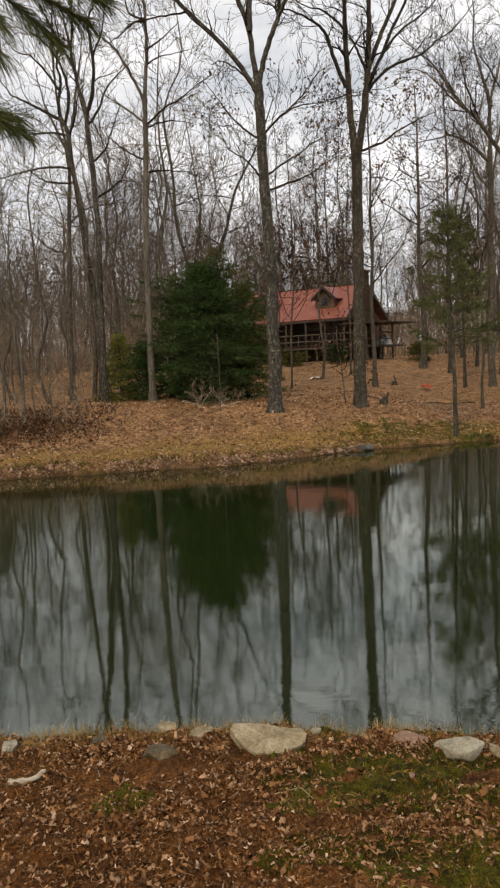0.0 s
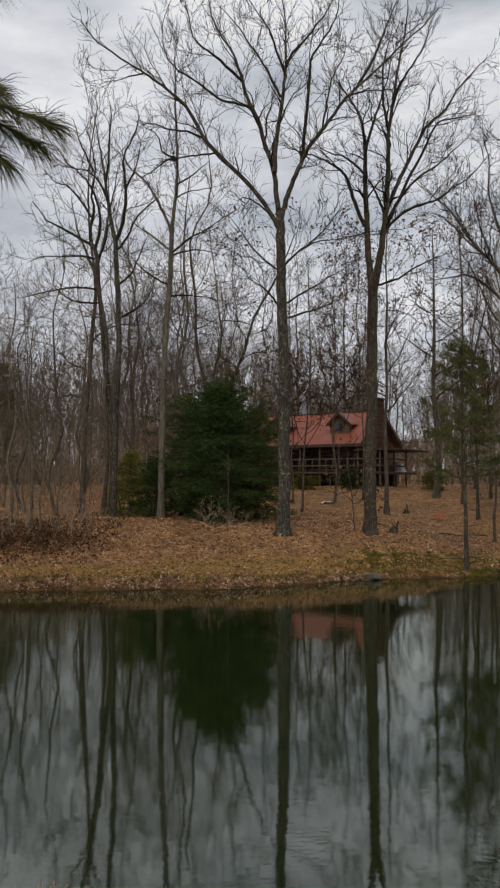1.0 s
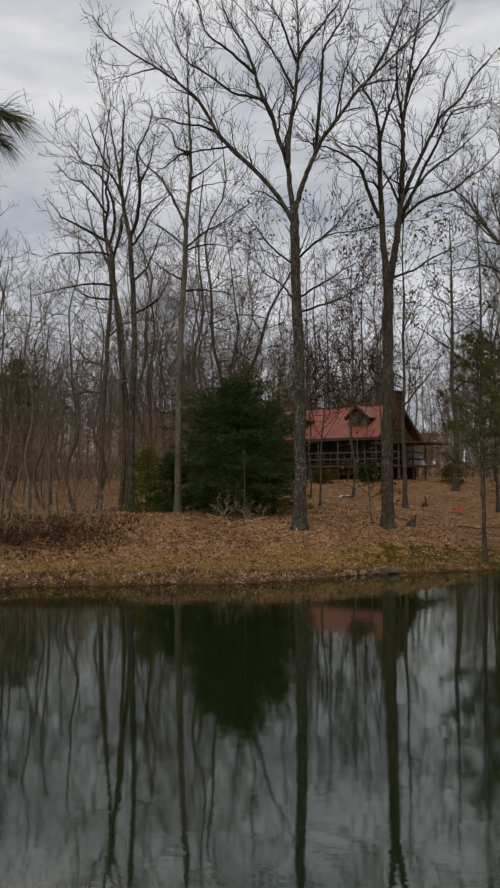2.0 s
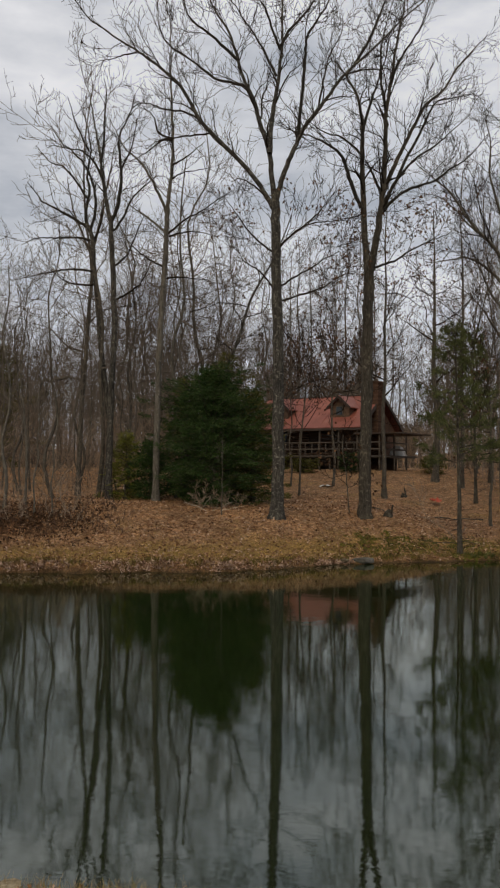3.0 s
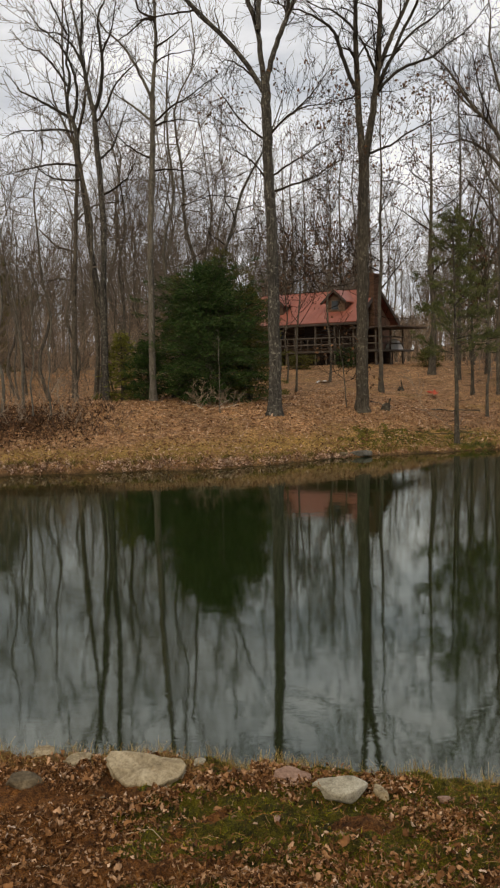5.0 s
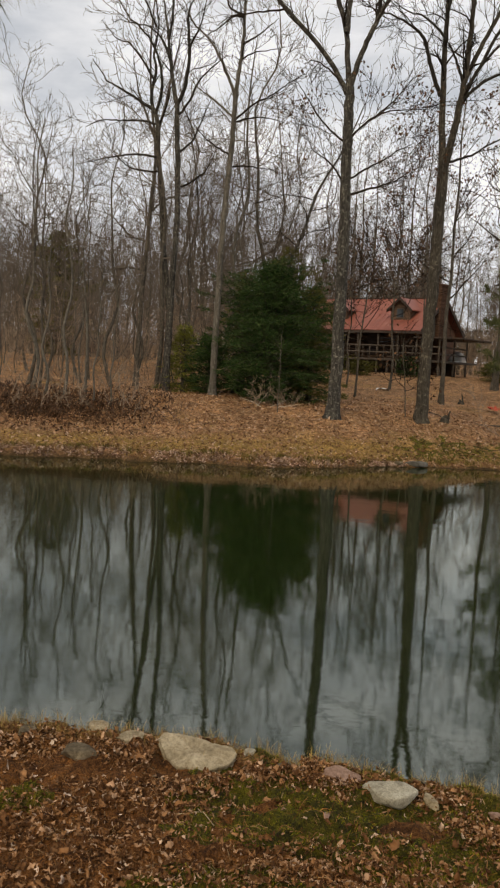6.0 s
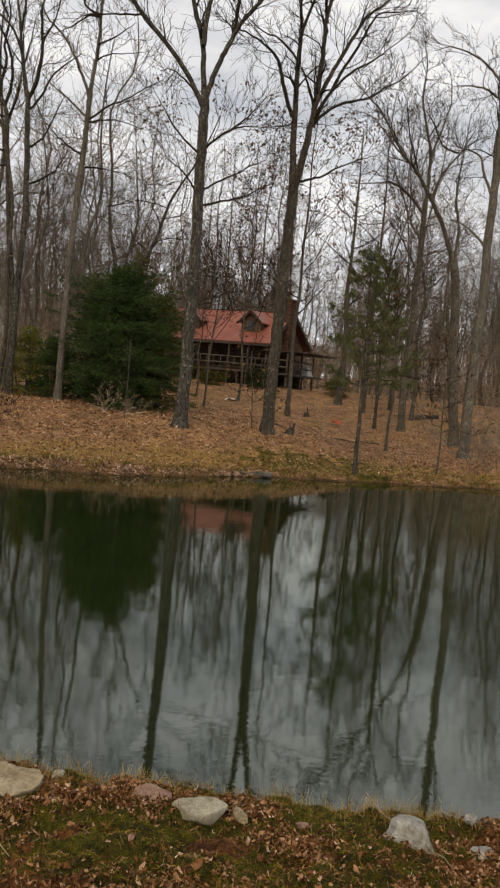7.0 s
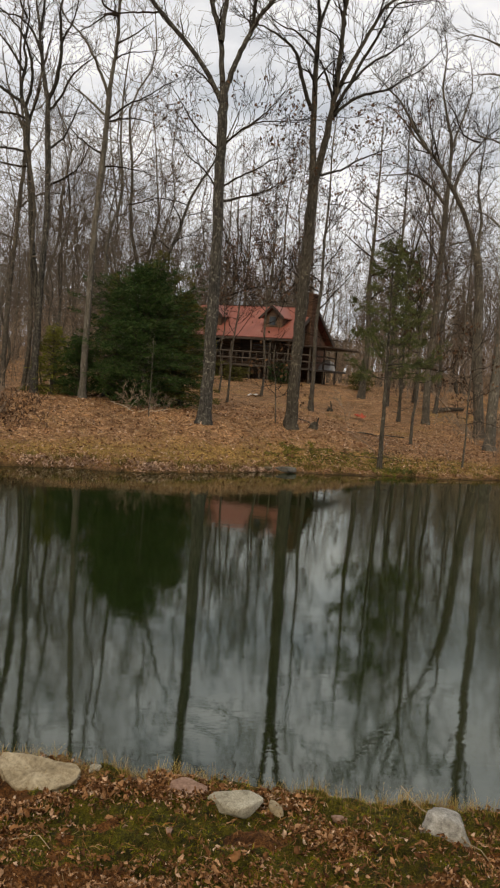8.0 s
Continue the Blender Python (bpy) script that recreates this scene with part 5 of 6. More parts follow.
# ---- log cabin ----
def cabin():
    cx, cy, zg = 6.75, 55.2, 2.95
    root = thing("log_cabin", (cx, cy, zg), "dark log cabin with red metal roof and raised porch", "cabin", rz=-32.5)
    length, depth, deck, eave, ridge = 9.4, 7.0, 1.08, 2.95, 5.4
    porch = 2.0

    # roof: two ribbed slopes
    def slope(name, x0, x1, ya, za, yb, zb, thick=0.09):
        g = Geo()
        n = np.array([0, -(zb - za), (yb - ya)])
        n = n / np.linalg.norm(n) * thick
        if n[2] < 0:
            n = -n
        a, b, c, d = np.array([x0, ya, za]), np.array([x1, ya, za]), np.array([x1, yb, zb]), np.array([x0, yb, zb])
        g.add([a, b, c, d, a + n, b + n, c + n, d + n], [(3, 2, 1, 0), (4, 5, 6, 7), (0, 1, 5, 4), (1, 2, 6, 5), (2, 3, 7, 6), (3, 0, 4, 7)])
        r = part(name, g, ROOF, root, "ribbed red metal roof panel", smooth=False)
        x = x0 + 0.2
        rib = Geo()
        rib.add([p + n * s for s in (0.98, 1.22) for p in (np.array([-0.02, ya, za]), np.array([0.02, ya, za]), np.array([0.02, yb, zb]), np.array([-0.02, yb, zb]))],
                [(4, 5, 6, 7), (0, 1, 5, 4), (1, 2, 6, 5), (3, 0, 4, 7)])
        me = rib.mesh("rib", ROOF, False)
        while x < x1:
            part("rib", me, ROOF, r, m=pose(x, 0, 0))
            x += 0.42
    mid = depth / 2
    slope("front_roof", -length, 0.35, -0.15, eave, mid, ridge)
    slope("back_roof", -length, 0.35, depth + 0.15, eave, mid, ridge)
    bevel_box("ridge_cap", DARKWOOD, (length + 0.4, 0.22, 0.06), (-length / 2 + 0.15, mid, ridge + 0.12), root)
    bevel_box("fascia", DARKWOOD, (length + 0.4, 0.05, 0.16), (-length / 2 + 0.15, -0.2, eave - 0.06), root)
    for ya, za, yb, zb in ((-0.15, eave, mid, ridge), (depth + 0.15, eave, mid, ridge)):
        rk = Geo()
        rk.add([(x, y, z + d) for x in (0.355, 0.42) for y, z, d in ((ya, za, -0.16), (yb, zb, -0.16), (yb, zb, 0.16), (ya, za, 0.16))], [(0, 1, 2, 3), (7, 6, 5, 4), (0, 4, 5, 1), (1, 5, 6, 2), (2, 6, 7, 3), (3, 7, 4, 0)])
        part("rake_board", rk, DARKWOOD, root, "dark rake board", smooth=False)
    # walls of stacked logs, with door and window gaps on the porch side
    lg = Geo()
    lg.tube([(-0.5, 0, 0), (-0.2, 0, 0), (0.2, 0, 0), (0.5, 0, 0)], (0.125, 0.13, 0.13, 0.125), 8, True)
    log_mesh = lg.mesh("log", LOGWOOD)

    def log(x0, x1, y, z, turn=0.0):
        m = pose((x0 + x1) / 2, y, z, 0, 0, turn) @ Matrix.Diagonal((x1 - x0, 1, 1, 1))
        return part("log", log_mesh, LOGWOOD, front, m=m)

    front = part("front_wall", wall_slab(-length + 0.3, porch + 0.05, deck, -0.25, porch + 0.16, eave + 0.55), LOGWOOD, root, "stacked dark logs", smooth=False)
    for i in range(10):
        z = deck + 0.13 + i * 0.245
        for a, b in (((-length + 0.1, -7.6), (-6.6, -4.9), (-3.9, -2.4), (-1.4, -0.1)) if 0 < i < 8 else ((-length + 0.1, -0.1),)):
            log(a, b, porch, z)
    gable = Geo()
    y0_, y1_ = porch + 0.2, depth - 0.2
    prof = [(y0_, deck), (y1_, deck), (y1_, eave - 0.05), (mid, ridge - 0.25), (0.4, eave + 0.1), (y0_, eave + 0.1)]
    gable.add([(x, y, z) for x in (-0.25, -0.1) for y, z in prof], [(5, 4, 3, 2, 1, 0), (6, 7, 8, 9, 10, 11)] + [(i, (i + 1) % 6, 6 + (i + 1) % 6, 6 + i) for i in range(6)])
    gw = part("gable_wall", gable, GABLEWOOD, root, "brown vertical boards in the gable end", smooth=False)
    bt = Geo()
    bt.box(-0.02, -0.09, -0.5, 0.02, 0.09, 0.5)
    bme = bt.mesh("board", GABLEWOOD, False)
    y = y0_ + 0.1
    while y < y1_:
        top = min(ridge - 0.3 - abs(y - mid) * (ridge - eave) / mid, 9)
        part("board", bme, GABLEWOOD, gw, m=pose(-0.08, y, (deck + top) / 2) @ Matrix.Diagonal((1, 1, top - deck, 1)))
        y += 0.205
    part("back_wall", wall_slab(-length + 0.3, depth - 0.2, 0, -0.25, depth - 0.1, eave), LOGWOOD, root, smooth=False)
    part("left_wall", wall_slab(-length + 0.25, porch + 0.2, 0, -length + 0.4, depth - 0.25, eave + 0.5), LOGWOOD, root, smooth=False)
    # the underside is open: this dark slab stands for the shade in it
    part("foundation", wall_slab(-length + 0.3, porch, -0.3, -0.2, porch + 0.2, deck - 0.1), DARKWOOD, root, "dark open underside", smooth=False)
    for a, b in ((-7.55, -6.65), (-3.85, -2.45)):
        w = part("window", wall_slab(a, porch - 0.06, deck + 0.75, b, porch + 0.02, deck + 1.95), PORCHWOOD, root, smooth=False)
        part("pane", wall_slab(a + 0.08, porch - 0.075, deck + 0.83, b - 0.08, porch - 0.05, deck + 1.87), GLASS, w, smooth=False)
    part("door", wall_slab(-4.85, porch - 0.06, deck, -3.95, porch + 0.02, deck + 2.0), DARKWOOD, root, "dark wooden door", smooth=False)
    # porch deck, posts, rails
    bevel_box("deck", PORCHWOOD, (length + 1.8, porch + 0.1, 0.14), (-length / 2 + 0.9, porch / 2 - 0.1, deck - 0.07), root, label="grey weathered deck edge")
    bevel_box("deck", PORCHWOOD, (1.8, depth - porch - 0.4, 0.14), (0.9, porch + (depth - porch) / 2 - 0.3, deck - 0.07), root)
    pm = Geo()
    pm.tube([(0, 0, -0.5), (0.004, 0, 0), (0, 0.004, 0.5)], (0.075, 0.07, 0.068), 7, True)
    pmesh = pm.mesh("post", PORCHWOOD)
    xs_ = [-9.3, -7.7, -6.1, -4.5, -2.9, -1.4, 0.05]
    for x in xs_:
        part("post", pmesh, PORCHWOOD, root, m=pose(x, 0.0, (deck + eave) / 2) @ Matrix.Diagonal((1, 1, eave - deck, 1)))
    for x, y in [(x, -0.02) for x in xs_] + [(x + 0.8, 0.03) for x in xs_] + [(1.0, 0), (1.7, 0), (1.7, 2.4), (1.7, 4.6), (0.9, 4.6), (0.5, 0.1), (1.35, 1.0)]:
        part("stilt", pmesh, PORCHWOOD, root, m=pose(x, y, (deck - 0.4) / 2, 0, 1.5 * math.sin(x * 3)) @ Matrix.Diagonal((0.95, 0.95, deck + 0.4, 1)))
    for x, y in ((1.0, 0.0), (1.7, 0.0), (1.7, 2.4), (1.7, 4.6)):
        part("post", pmesh, DARKWOOD, root, m=pose(x, y, (deck + eave - 0.3) / 2) @ Matrix.Diagonal((0.9, 0.9, eave - 0.3 - deck, 1)))
    rm = Geo()
    rm.tube([(-0.5, 0, 0), (0, 0, 0.004), (0.5, 0, 0)], (0.05, 0.055, 0.05), 6, True)
    rmesh = rm.mesh("rail", PORCHWOOD)
    for h in (0.42, 0.88):
        part("rail", rmesh, PORCHWOOD, root, m=pose(-length / 2, -0.03, deck + h) @ Matrix.Diagonal((length, 1, 1, 1)))
        part("rail", rmesh, DARKWOOD, root, m=pose(0.85, -0.03, deck + h) @ Matrix.Diagonal((1.8, 1, 1, 1)))
        part("rail", rmesh, DARKWOOD, root, m=pose(1.7, 2.3, deck + h, 0, 0, 90) @ Matrix.Diagonal((4.6, 1, 1, 1)))
    for i, x in enumerate(np.arange(-9.0, 0.0, 0.55)):
        part("baluster", pmesh, PORCHWOOD, root, m=pose(float(x), -0.03, deck + 0.44, 0, 2.0 * math.sin(i * 2.1)) @ Matrix.Diagonal((0.5, 0.5, 0.86, 1)))
    # flat side porch roof
    g = Geo()
    g.box(-0.1, -0.25, eave - 0.42, 3.3, 5.2, eave - 0.34)
    part("porch_roof", g, DARKWOOD, root, "thin dark side porch roof", smooth=False)
    # chimney of stones against the gable
    ch = Geo()
    ch.box(0.0, mid - 1.15, 0, 0.5, mid - 0.05, 6.3)
    chim = part("chimney", ch, CHIMNEY, root, "brown stone chimney", smooth=False)
    sg = Geo()
    sg.tube([(-0.5, 0, 0), (-0.4, 0, 0), (0.4, 0, 0), (0.5, 0, 0)], (0.3, 0.5, 0.5, 0.3), 6, True)
    sme = sg.mesh("stone", CHIMNEY, False)
    crng = random.Random(9)
    zc = 0.1
    while zc < 6.2:
        hc = crng.uniform(0.16, 0.34)
        yc = mid - 1.15
        while yc < mid - 0.12:
            wc = min(crng.uniform(0.2, 0.5), mid - 0.05 - yc)
            part("stone", sme, CHIMNEY, chim, m=pose(0.5, yc + wc / 2, zc + hc / 2, crng.uniform(-6, 6), 0, 90) @ Matrix.Diagonal((wc * 0.96, 0.07, hc * 1.05, 1)))
            yc += wc
        part("stone", sme, CHIMNEY, chim, m=pose(0.25, mid - 1.15, zc + hc / 2, 0, crng.uniform(-5, 5), 0) @ Matrix.Diagonal((0.47, 0.07, hc * 1.05, 1)))
        zc += hc
    bevel_box("cap_stone", CHIMNEY, (0.7, 1.25, 0.12), (0.25, mid - 0.6, 6.33), chim)
    # dormers
    for dx in (-1.8, -6.8):
        fy, w, base, side_top, top = 0.95, 0.75, eave + 0.75, 4.55, 5.2
        dg = Geo()
        prof = [(-w, base), (w, base), (w, side_top), (0, top), (-w, side_top)]
        dg.add([(dx + x, y, z) for y in (fy, mid) for x, z in prof], [(0, 1, 2, 3, 4), (9, 8, 7, 6, 5)] + [(i, 5 + i, 5 + (i + 1) % 5, (i + 1) % 5) for i in range(5)])
        d = part("dormer", dg, LOGWOOD, root, "small gabled dormer with grey boards", smooth=False)
        for sgn in (-1, 1):
            rg = Geo()
            a = np.array([dx, fy - 0.25, top + 0.06])
            b = np.array([dx + sgn * (w + 0.22), fy - 0.25, side_top - 0.14])
            t = np.array([0, mid - fy + 0.25, 0])
            n = np.array([0, 0, 0.08])
            rg.add([a, b, b + t, a + t, a + n, b + n, b + t + n, a + t + n], [(0, 1, 2, 3), (7, 6, 5, 4), (0, 4, 5, 1), (1, 5, 6, 2), (2, 6, 7, 3), (3, 7, 4, 0)])
            part("dormer_roof", rg, ROOF, d, "red metal dormer roof", smooth=False)
            fg = Geo()
            fg.add([a + np.array([0, -0.03, -0.1]), b + np.array([0, -0.03, -0.1]), b + np.array([0, -0.03, 0.09]), a + np.array([0, -0.03, 0.09]),
                    a + np.array([0, 0.02, -0.1]), b + np.array([0, 0.02, -0.1]), b + np.array([0, 0.02, 0.09]), a + np.array([0, 0.02, 0.09])],
                   [(0, 1, 2, 3), (7, 6, 5, 4), (0, 4, 5, 1), (3, 2, 6, 7), (1, 5, 6, 2), (0, 3, 7, 4)])
            part("bargeboard", fg, DARKWOOD, d, "dark brown bargeboard", smooth=False)
        wf = part("window", wall_slab(dx - 0.3, fy - 0.05, base + 0.2, dx + 0.3, fy + 0.02, side_top + 0.05), PORCHWOOD, d, smooth=False)
        wf["label"] = "small framed dormer window"
        part("pane", wall_slab(dx - 0.23, fy - 0.065, base + 0.27, dx + 0.23, fy - 0.045, side_top - 0.02), GLASS, wf, smooth=False)
    return root


def wall_slab(x0, y0, z0, x1, y1, z1):
    g = Geo()
    g.box(x0, y0, z0, x1, y1, z1)
    return g


cabin()


# ---- stones and clutter ----
def rock(name, at, size, mat, seed, label, tilt=(0, 0, 0), flat=0.0, sink=0.35, category="stone"):
    """A weathered stone, sunk a little into the ground."""
    bm = bmesh.new()
    bmesh.ops.create_icosphere(bm, subdivisions=4, radius=1.0)
    rng = random.Random(seed)
    cuts = [(Vector((rng.gauss(0, 1), rng.gauss(0, 1), rng.gauss(0, 0.6))).normalized(), rng.uniform(0.55, 0.85)) for _ in range(11)]
    if flat:
        cuts.append((Vector((0, 0, 1)), flat))
    for v in bm.verts:
        for n, d in cuts:
            over = v.co.dot(n) - d
            if over > 0:
                v.co -= n * over * 0.92
        q = v.co * 2.2 + Vector((seed, 0, 0))
        v.co *= 1 + 0.07 * noise.noise(q) + 0.035 * noise.noise(q * 3) + 0.015 * noise.noise(q * 9)
    bmesh.ops.scale(bm, vec=size, verts=bm.verts)
    me = bpy.data.meshes.new(name)
    bm.to_mesh(me)
    bm.free()
    me.materials.append(mat)
    me.polygons.foreach_set("use_smooth", [True] * len(me.polygons))
    x, y = at
    ob = new(name, me)
    ob.matrix_basis = pose(x, y, ground_z(x, y) + size[2] * (0.5 - sink), *tilt)
    return tagged(ob, label, category)


def slab(name, at, corners, thick, mat, seed, label, tilt):
    """A flat slab with a broken outline, a layered rim and a worn top."""
    rng = random.Random(seed)
    c = [Vector((*p, 0)) for p in corners]
    ring = []
    for i, p in enumerate(c):
        q = c[(i + 1) % len(c)]
        k = max(3, int((q - p).length / 0.012))
        for j in range(k):
            v = p.lerp(q, j / k)
            ring.append((v.x + 0.007 * noise.noise((v.x * 30, v.y * 30, seed)) + rng.uniform(-0.0015, 0.0015), v.y + 0.007 * noise.noise((v.x * 30, v.y * 30, seed + 5))))
    n = len(ring)
    levels = ((0.86, -1.0), (0.9, -0.8), (0.985, -0.72), (1.0, -0.5), (0.965, -0.42), (0.99, -0.3), (1.005, -0.12), (0.985, -0.02), (0.95, 0.0), (0.8, 0.02), (0.6, 0.05), (0.35, 0.06), (0.12, 0.05))
    g = Geo()
    verts = [(x * k, y * k, z * thick + 0.009 * noise.noise((x * 9 * k, y * 14 * k, 2.0)) + 0.004 * noise.noise((x * 30 * k, y * 50 * k, 4.0))) for k, z in levels for x, y in ring]
    faces = [(l * n + i, l * n + (i + 1) % n, (l + 1) * n + (i + 1) % n, (l + 1) * n + i) for l in range(len(levels) - 1) for i in range(n)]
    faces += [tuple(range(n))[::-1], tuple((len(levels) - 1) * n + i for i in range(n))]
    g.add(verts, faces)
    ob = part(name, g, mat, smooth=False)
    x, y = at
    ob.matrix_basis = pose(x, y, ground_z(x, y) + thick * 0.5, *tilt)
    return tagged(ob, label, "stone")


slab("flat_stone", (0.02, 3.96), ((-0.123, -0.055), (-0.07, -0.101), (0.035, -0.11), (0.106, -0.087), (0.176, -0.041), (0.207, 0.028), (0.176, 0.069), (0.053, 0.092), (-0.088, 0.115), (-0.176, 0.11), (-0.198, 0.064)), 0.08, STONE_SAND, 3, "large flat tan sandstone slab at the bank's edge", (17, 2, 0))
rock("white_stone", (0.945, 3.7), (0.135, 0.085, 0.07), STONE_WHITE, 8, "pale whitish stone set in mossy bank", (12, -4, 10), 0.5, 0.25)
rock("grey_stone", (1.87, 3.58), (0.15, 0.11, 0.1), STONE_GREY, 12, "rough light grey granite stone in the moss", (10, 12, -30), 0.0, 0.3)
rock("dark_stone", (-0.52, 3.83), (0.1, 0.06, 0.06), STONE_DARK, 14, "small dark stone with pale top in soil", (5, 0, 5), 0.5, 0.2)
rock("pink_rock", (0.74, 3.84), (0.12, 0.07, 0.06), STONE_PINK, 17, "pinkish half-buried rock among leaves", (10, 4, -6), 0.5, 0.1)
for k, (x, y, s, mt, lab) in enumerate(((-0.53, 4.2, 0.05, STONE_SAND, "small tan stone at the bank's edge"), (-0.34, 4.1, 0.07, STONE_SAND, "small flat tan stone beside the slab"), (0.28, 4.1, 0.035, STONE_WHITE, "small pale stone beside the slab"),
                                  (-0.88, 4.12, 0.06, STONE_DARK, "mossy grey stone at the bank's edge"), (1.13, 3.72, 0.045, STONE_SAND, "tan pebble in the moss"), (1.42, 3.68, 0.035, STONE_PINK, "brown flattish stone in moss"),
                                  (2.17, 3.52, 0.055, STONE_GREY, "flat grey stone among leaves"), (2.2, 3.72, 0.035, STONE_GREY, "small grey stone among leaves"), (0.66, 3.42, 0.02, STONE_PINK, "small tan stone in moss"),
                                  (-1.35, 4.05, 0.05, STONE_WHITE, "small pale stone in soil"), (0.47, 3.93, 0.05, STONE_DARK, "dull brown stone half under leaves"))):
    rock("small_stone", (x, y), (s * 1.3, s * 0.9, s * 0.7), mt, 40 + k, lab, (4, 0, 31 * k), 0.5, 0.25)
rock("shore_stone", (3.95, 27.35), (0.42, 0.3, 0.13), STONE_WET, 60, "grey flat stone at the far waterline", (0, 0, 8), 0.5, 0.2)
rock("shore_stone", (3.25, 27.15), (0.2, 0.16, 0.1), STONE_DARK, 61, "dark stone at the far waterline", (0, 0, 20), 0.5, 0.2)


def stick(name, a, b, r, mat, label, seed, bow=0.02, category="stick"):
    rng = np.random.default_rng(seed)
    n = 9
    xs_, ys_ = np.linspace(a[0], b[0], n), np.linspace(a[1], b[1], n)
    zs_ = np.array([ground_z(x, y) for x, y in zip(xs_, ys_)]) + r * 0.8 + np.linspace(a[2], b[2], n)
    pts = np.stack([xs_, ys_, zs_], 1) + rng.normal(0, bow * 0.3, (n, 3)) * np.array([1, 1, 0.3])
    g = Geo()
    g.tube(pts, np.linspace(r, r * 0.65, n) * (1 + rng.normal(0, 0.07, n)), 7, True)
    return tagged(part(name, g, mat), label, category)


stick("bleached_stick", (-1.22, 3.61, 0), (-1.06, 3.71, 0.01), 0.017, BLEACHED, "short bleached piece of dead wood on soil", 1, 0.01)
stick("twig", (1.7, 3.74, 0.12), (2.02, 3.4, 0.0), 0.0032, STEMWOOD, "thin dry stem lying across the grey stone", 2, 0.012)
stick("twig", (0.02, 3.4, 0), (0.2, 3.3, 0.01), 0.0028, STEMWOOD, "pale broken twig among leaves", 4, 0.008)
stick("twig", (0.85, 3.35, 0.0), (1.0, 3.42, 0.01), 0.0032, STEMWOOD, "pale broken twig in moss", 5, 0.008)
stick("twig", (-0.2, 3.75, 0.0), (-0.02, 3.68, 0.01), 0.0025, STEMWOOD, "thin dry twig on leaf litter", 6, 0.008)
stick("fallen_log", (14.9, 46.8, 0.0), (16.8, 47.6, 0.05), 0.16, BARK_BROWN, "dark fallen log on the forest floor", 7, 0.1, "log")
stick("fallen_branch", (7.6, 35.8, 0.0), (10.4, 36.6, 0.1), 0.035, BARK, "thin fallen branch across the leaf litter", 8, 0.2, "branch")
stick("fallen_branch", (4.6, 33.6, 0.05), (6.0, 34.2, 0.0), 0.03, BARK, "fallen branch on the brown slope", 9, 0.2, "branch")


def stump(at, h, r, seed, label):
    rng = np.random.default_rng(seed)
    x, y = at
    root = thing("tree_stump", (x, y, ground_z(x, y) - 0.06), label, "stump")
    g = Geo()
    flared_trunk(g, [(0, 0, 0), (0.02, 0, h * 0.5), (0.05, 0, h)], r, r * 0.8, rng, 10, 8, 0.5)
    n = 10
    top = g.v[-1][-n:]
    g.add(np.vstack([top, top.mean(0) + np.array([0.03, 0, -0.05])]), [(i, (i + 1) % n, n) for i in range(n)])
    part("stump", g, BARK_BROWN, root)
    s = Geo()
    s.tube(wander((r * 0.7, 0, 0), unit(np.array([0.25, 0, 1])), h * 2.6, 4, rng, 0.12), np.linspace(0.06, 0.03, 5), 5)
    part("shoot", s, BARK_BROWN, root)
    return root


pale = plain_tree("sapling", (-1.05, 30.6, ground_z(-1.05, 30.6) - 0.05), 6.6, 0.035, 241, "thin pale leafless sapling in front of the cedar", BARK_PALE, BARK_PALE, MIDDLE, 0.0, 0.3, 6, widest=0.16, wiggle=0.004)
pale.scale = (0.45, 0.45, 0.45)
for k, (xa, ya, dx, dz) in enumerate(((-1.7, 31.3, -0.9, 0.35), (-1.5, 31.2, 0.8, 0.3), (-1.2, 31.2, 1.0, 0.12), (-1.9, 31.4, 0.5, 0.7))):
    stick("dead_branch", (xa, ya, 0.0), (xa + dx, ya + 0.1, dz), 0.009, BLEACHED, "pale dead branch lying at the cedar's foot", 80 + k, 0.05, "branch")
stump((8.08, 44.0), 0.26, 0.14, 5, "dark rotten stump with an upright shoot in the yard")
stump((5.47, 32.25), 0.22, 0.15, 6, "dark low stump with an upright shoot on the slope")

# white sheet lying in the yard and things on the porch
g = Geo()
sx, sy = np.linspace(-0.42, 0.42, 12), np.linspace(-0.25, 0.25, 7)
g.add([(x, y, 0.1 + 0.07 * noise.noise((x * 4, y * 4, 0.2)) - 0.25 * (abs(x) / 0.42) ** 3 * 0.4) for y in sy for x in sx], [(j * 12 + i, j * 12 + i + 1, (j + 1) * 12 + i + 1, (j + 1) * 12 + i) for j in range(6) for i in range(11)])
ob = part("white_sheet", g, WHITE)
ob.matrix_basis = pose(4.12, 47.3, ground_z(4.12, 47.3) + 0.02, 0, 0, 12)
tagged(ob, "crumpled white plastic sheet lying in the yard", "plastic sheet")
g = Geo()
sx, sy = np.linspace(-0.55, 0.55, 14), np.linspace(-0.4, 0.4, 10)
g.add([(x, y, 0.75 * (1 - max(abs(x) / 0.55, abs(y) / 0.4) ** 3) + 0.05 * noise.noise((x * 5, y * 5, 8.0))) for y in sy for x in sx], [(j * 14 + i, j * 14 + i + 1, (j + 1) * 14 + i + 1, (j + 1) * 14 + i) for j in range(9) for i in range(13)])
ob = part("white_cover", g, WHITE)
ob.matrix_basis = pose(10.0, 58.0, 4.02, 0, 0, -32.5)
tagged(ob, "white cloth cover draped over something on the side porch", "cover")
g = Geo()
sx, sy = np.linspace(-0.8, 0.8, 16), np.linspace(-0.7, 0.7, 9)
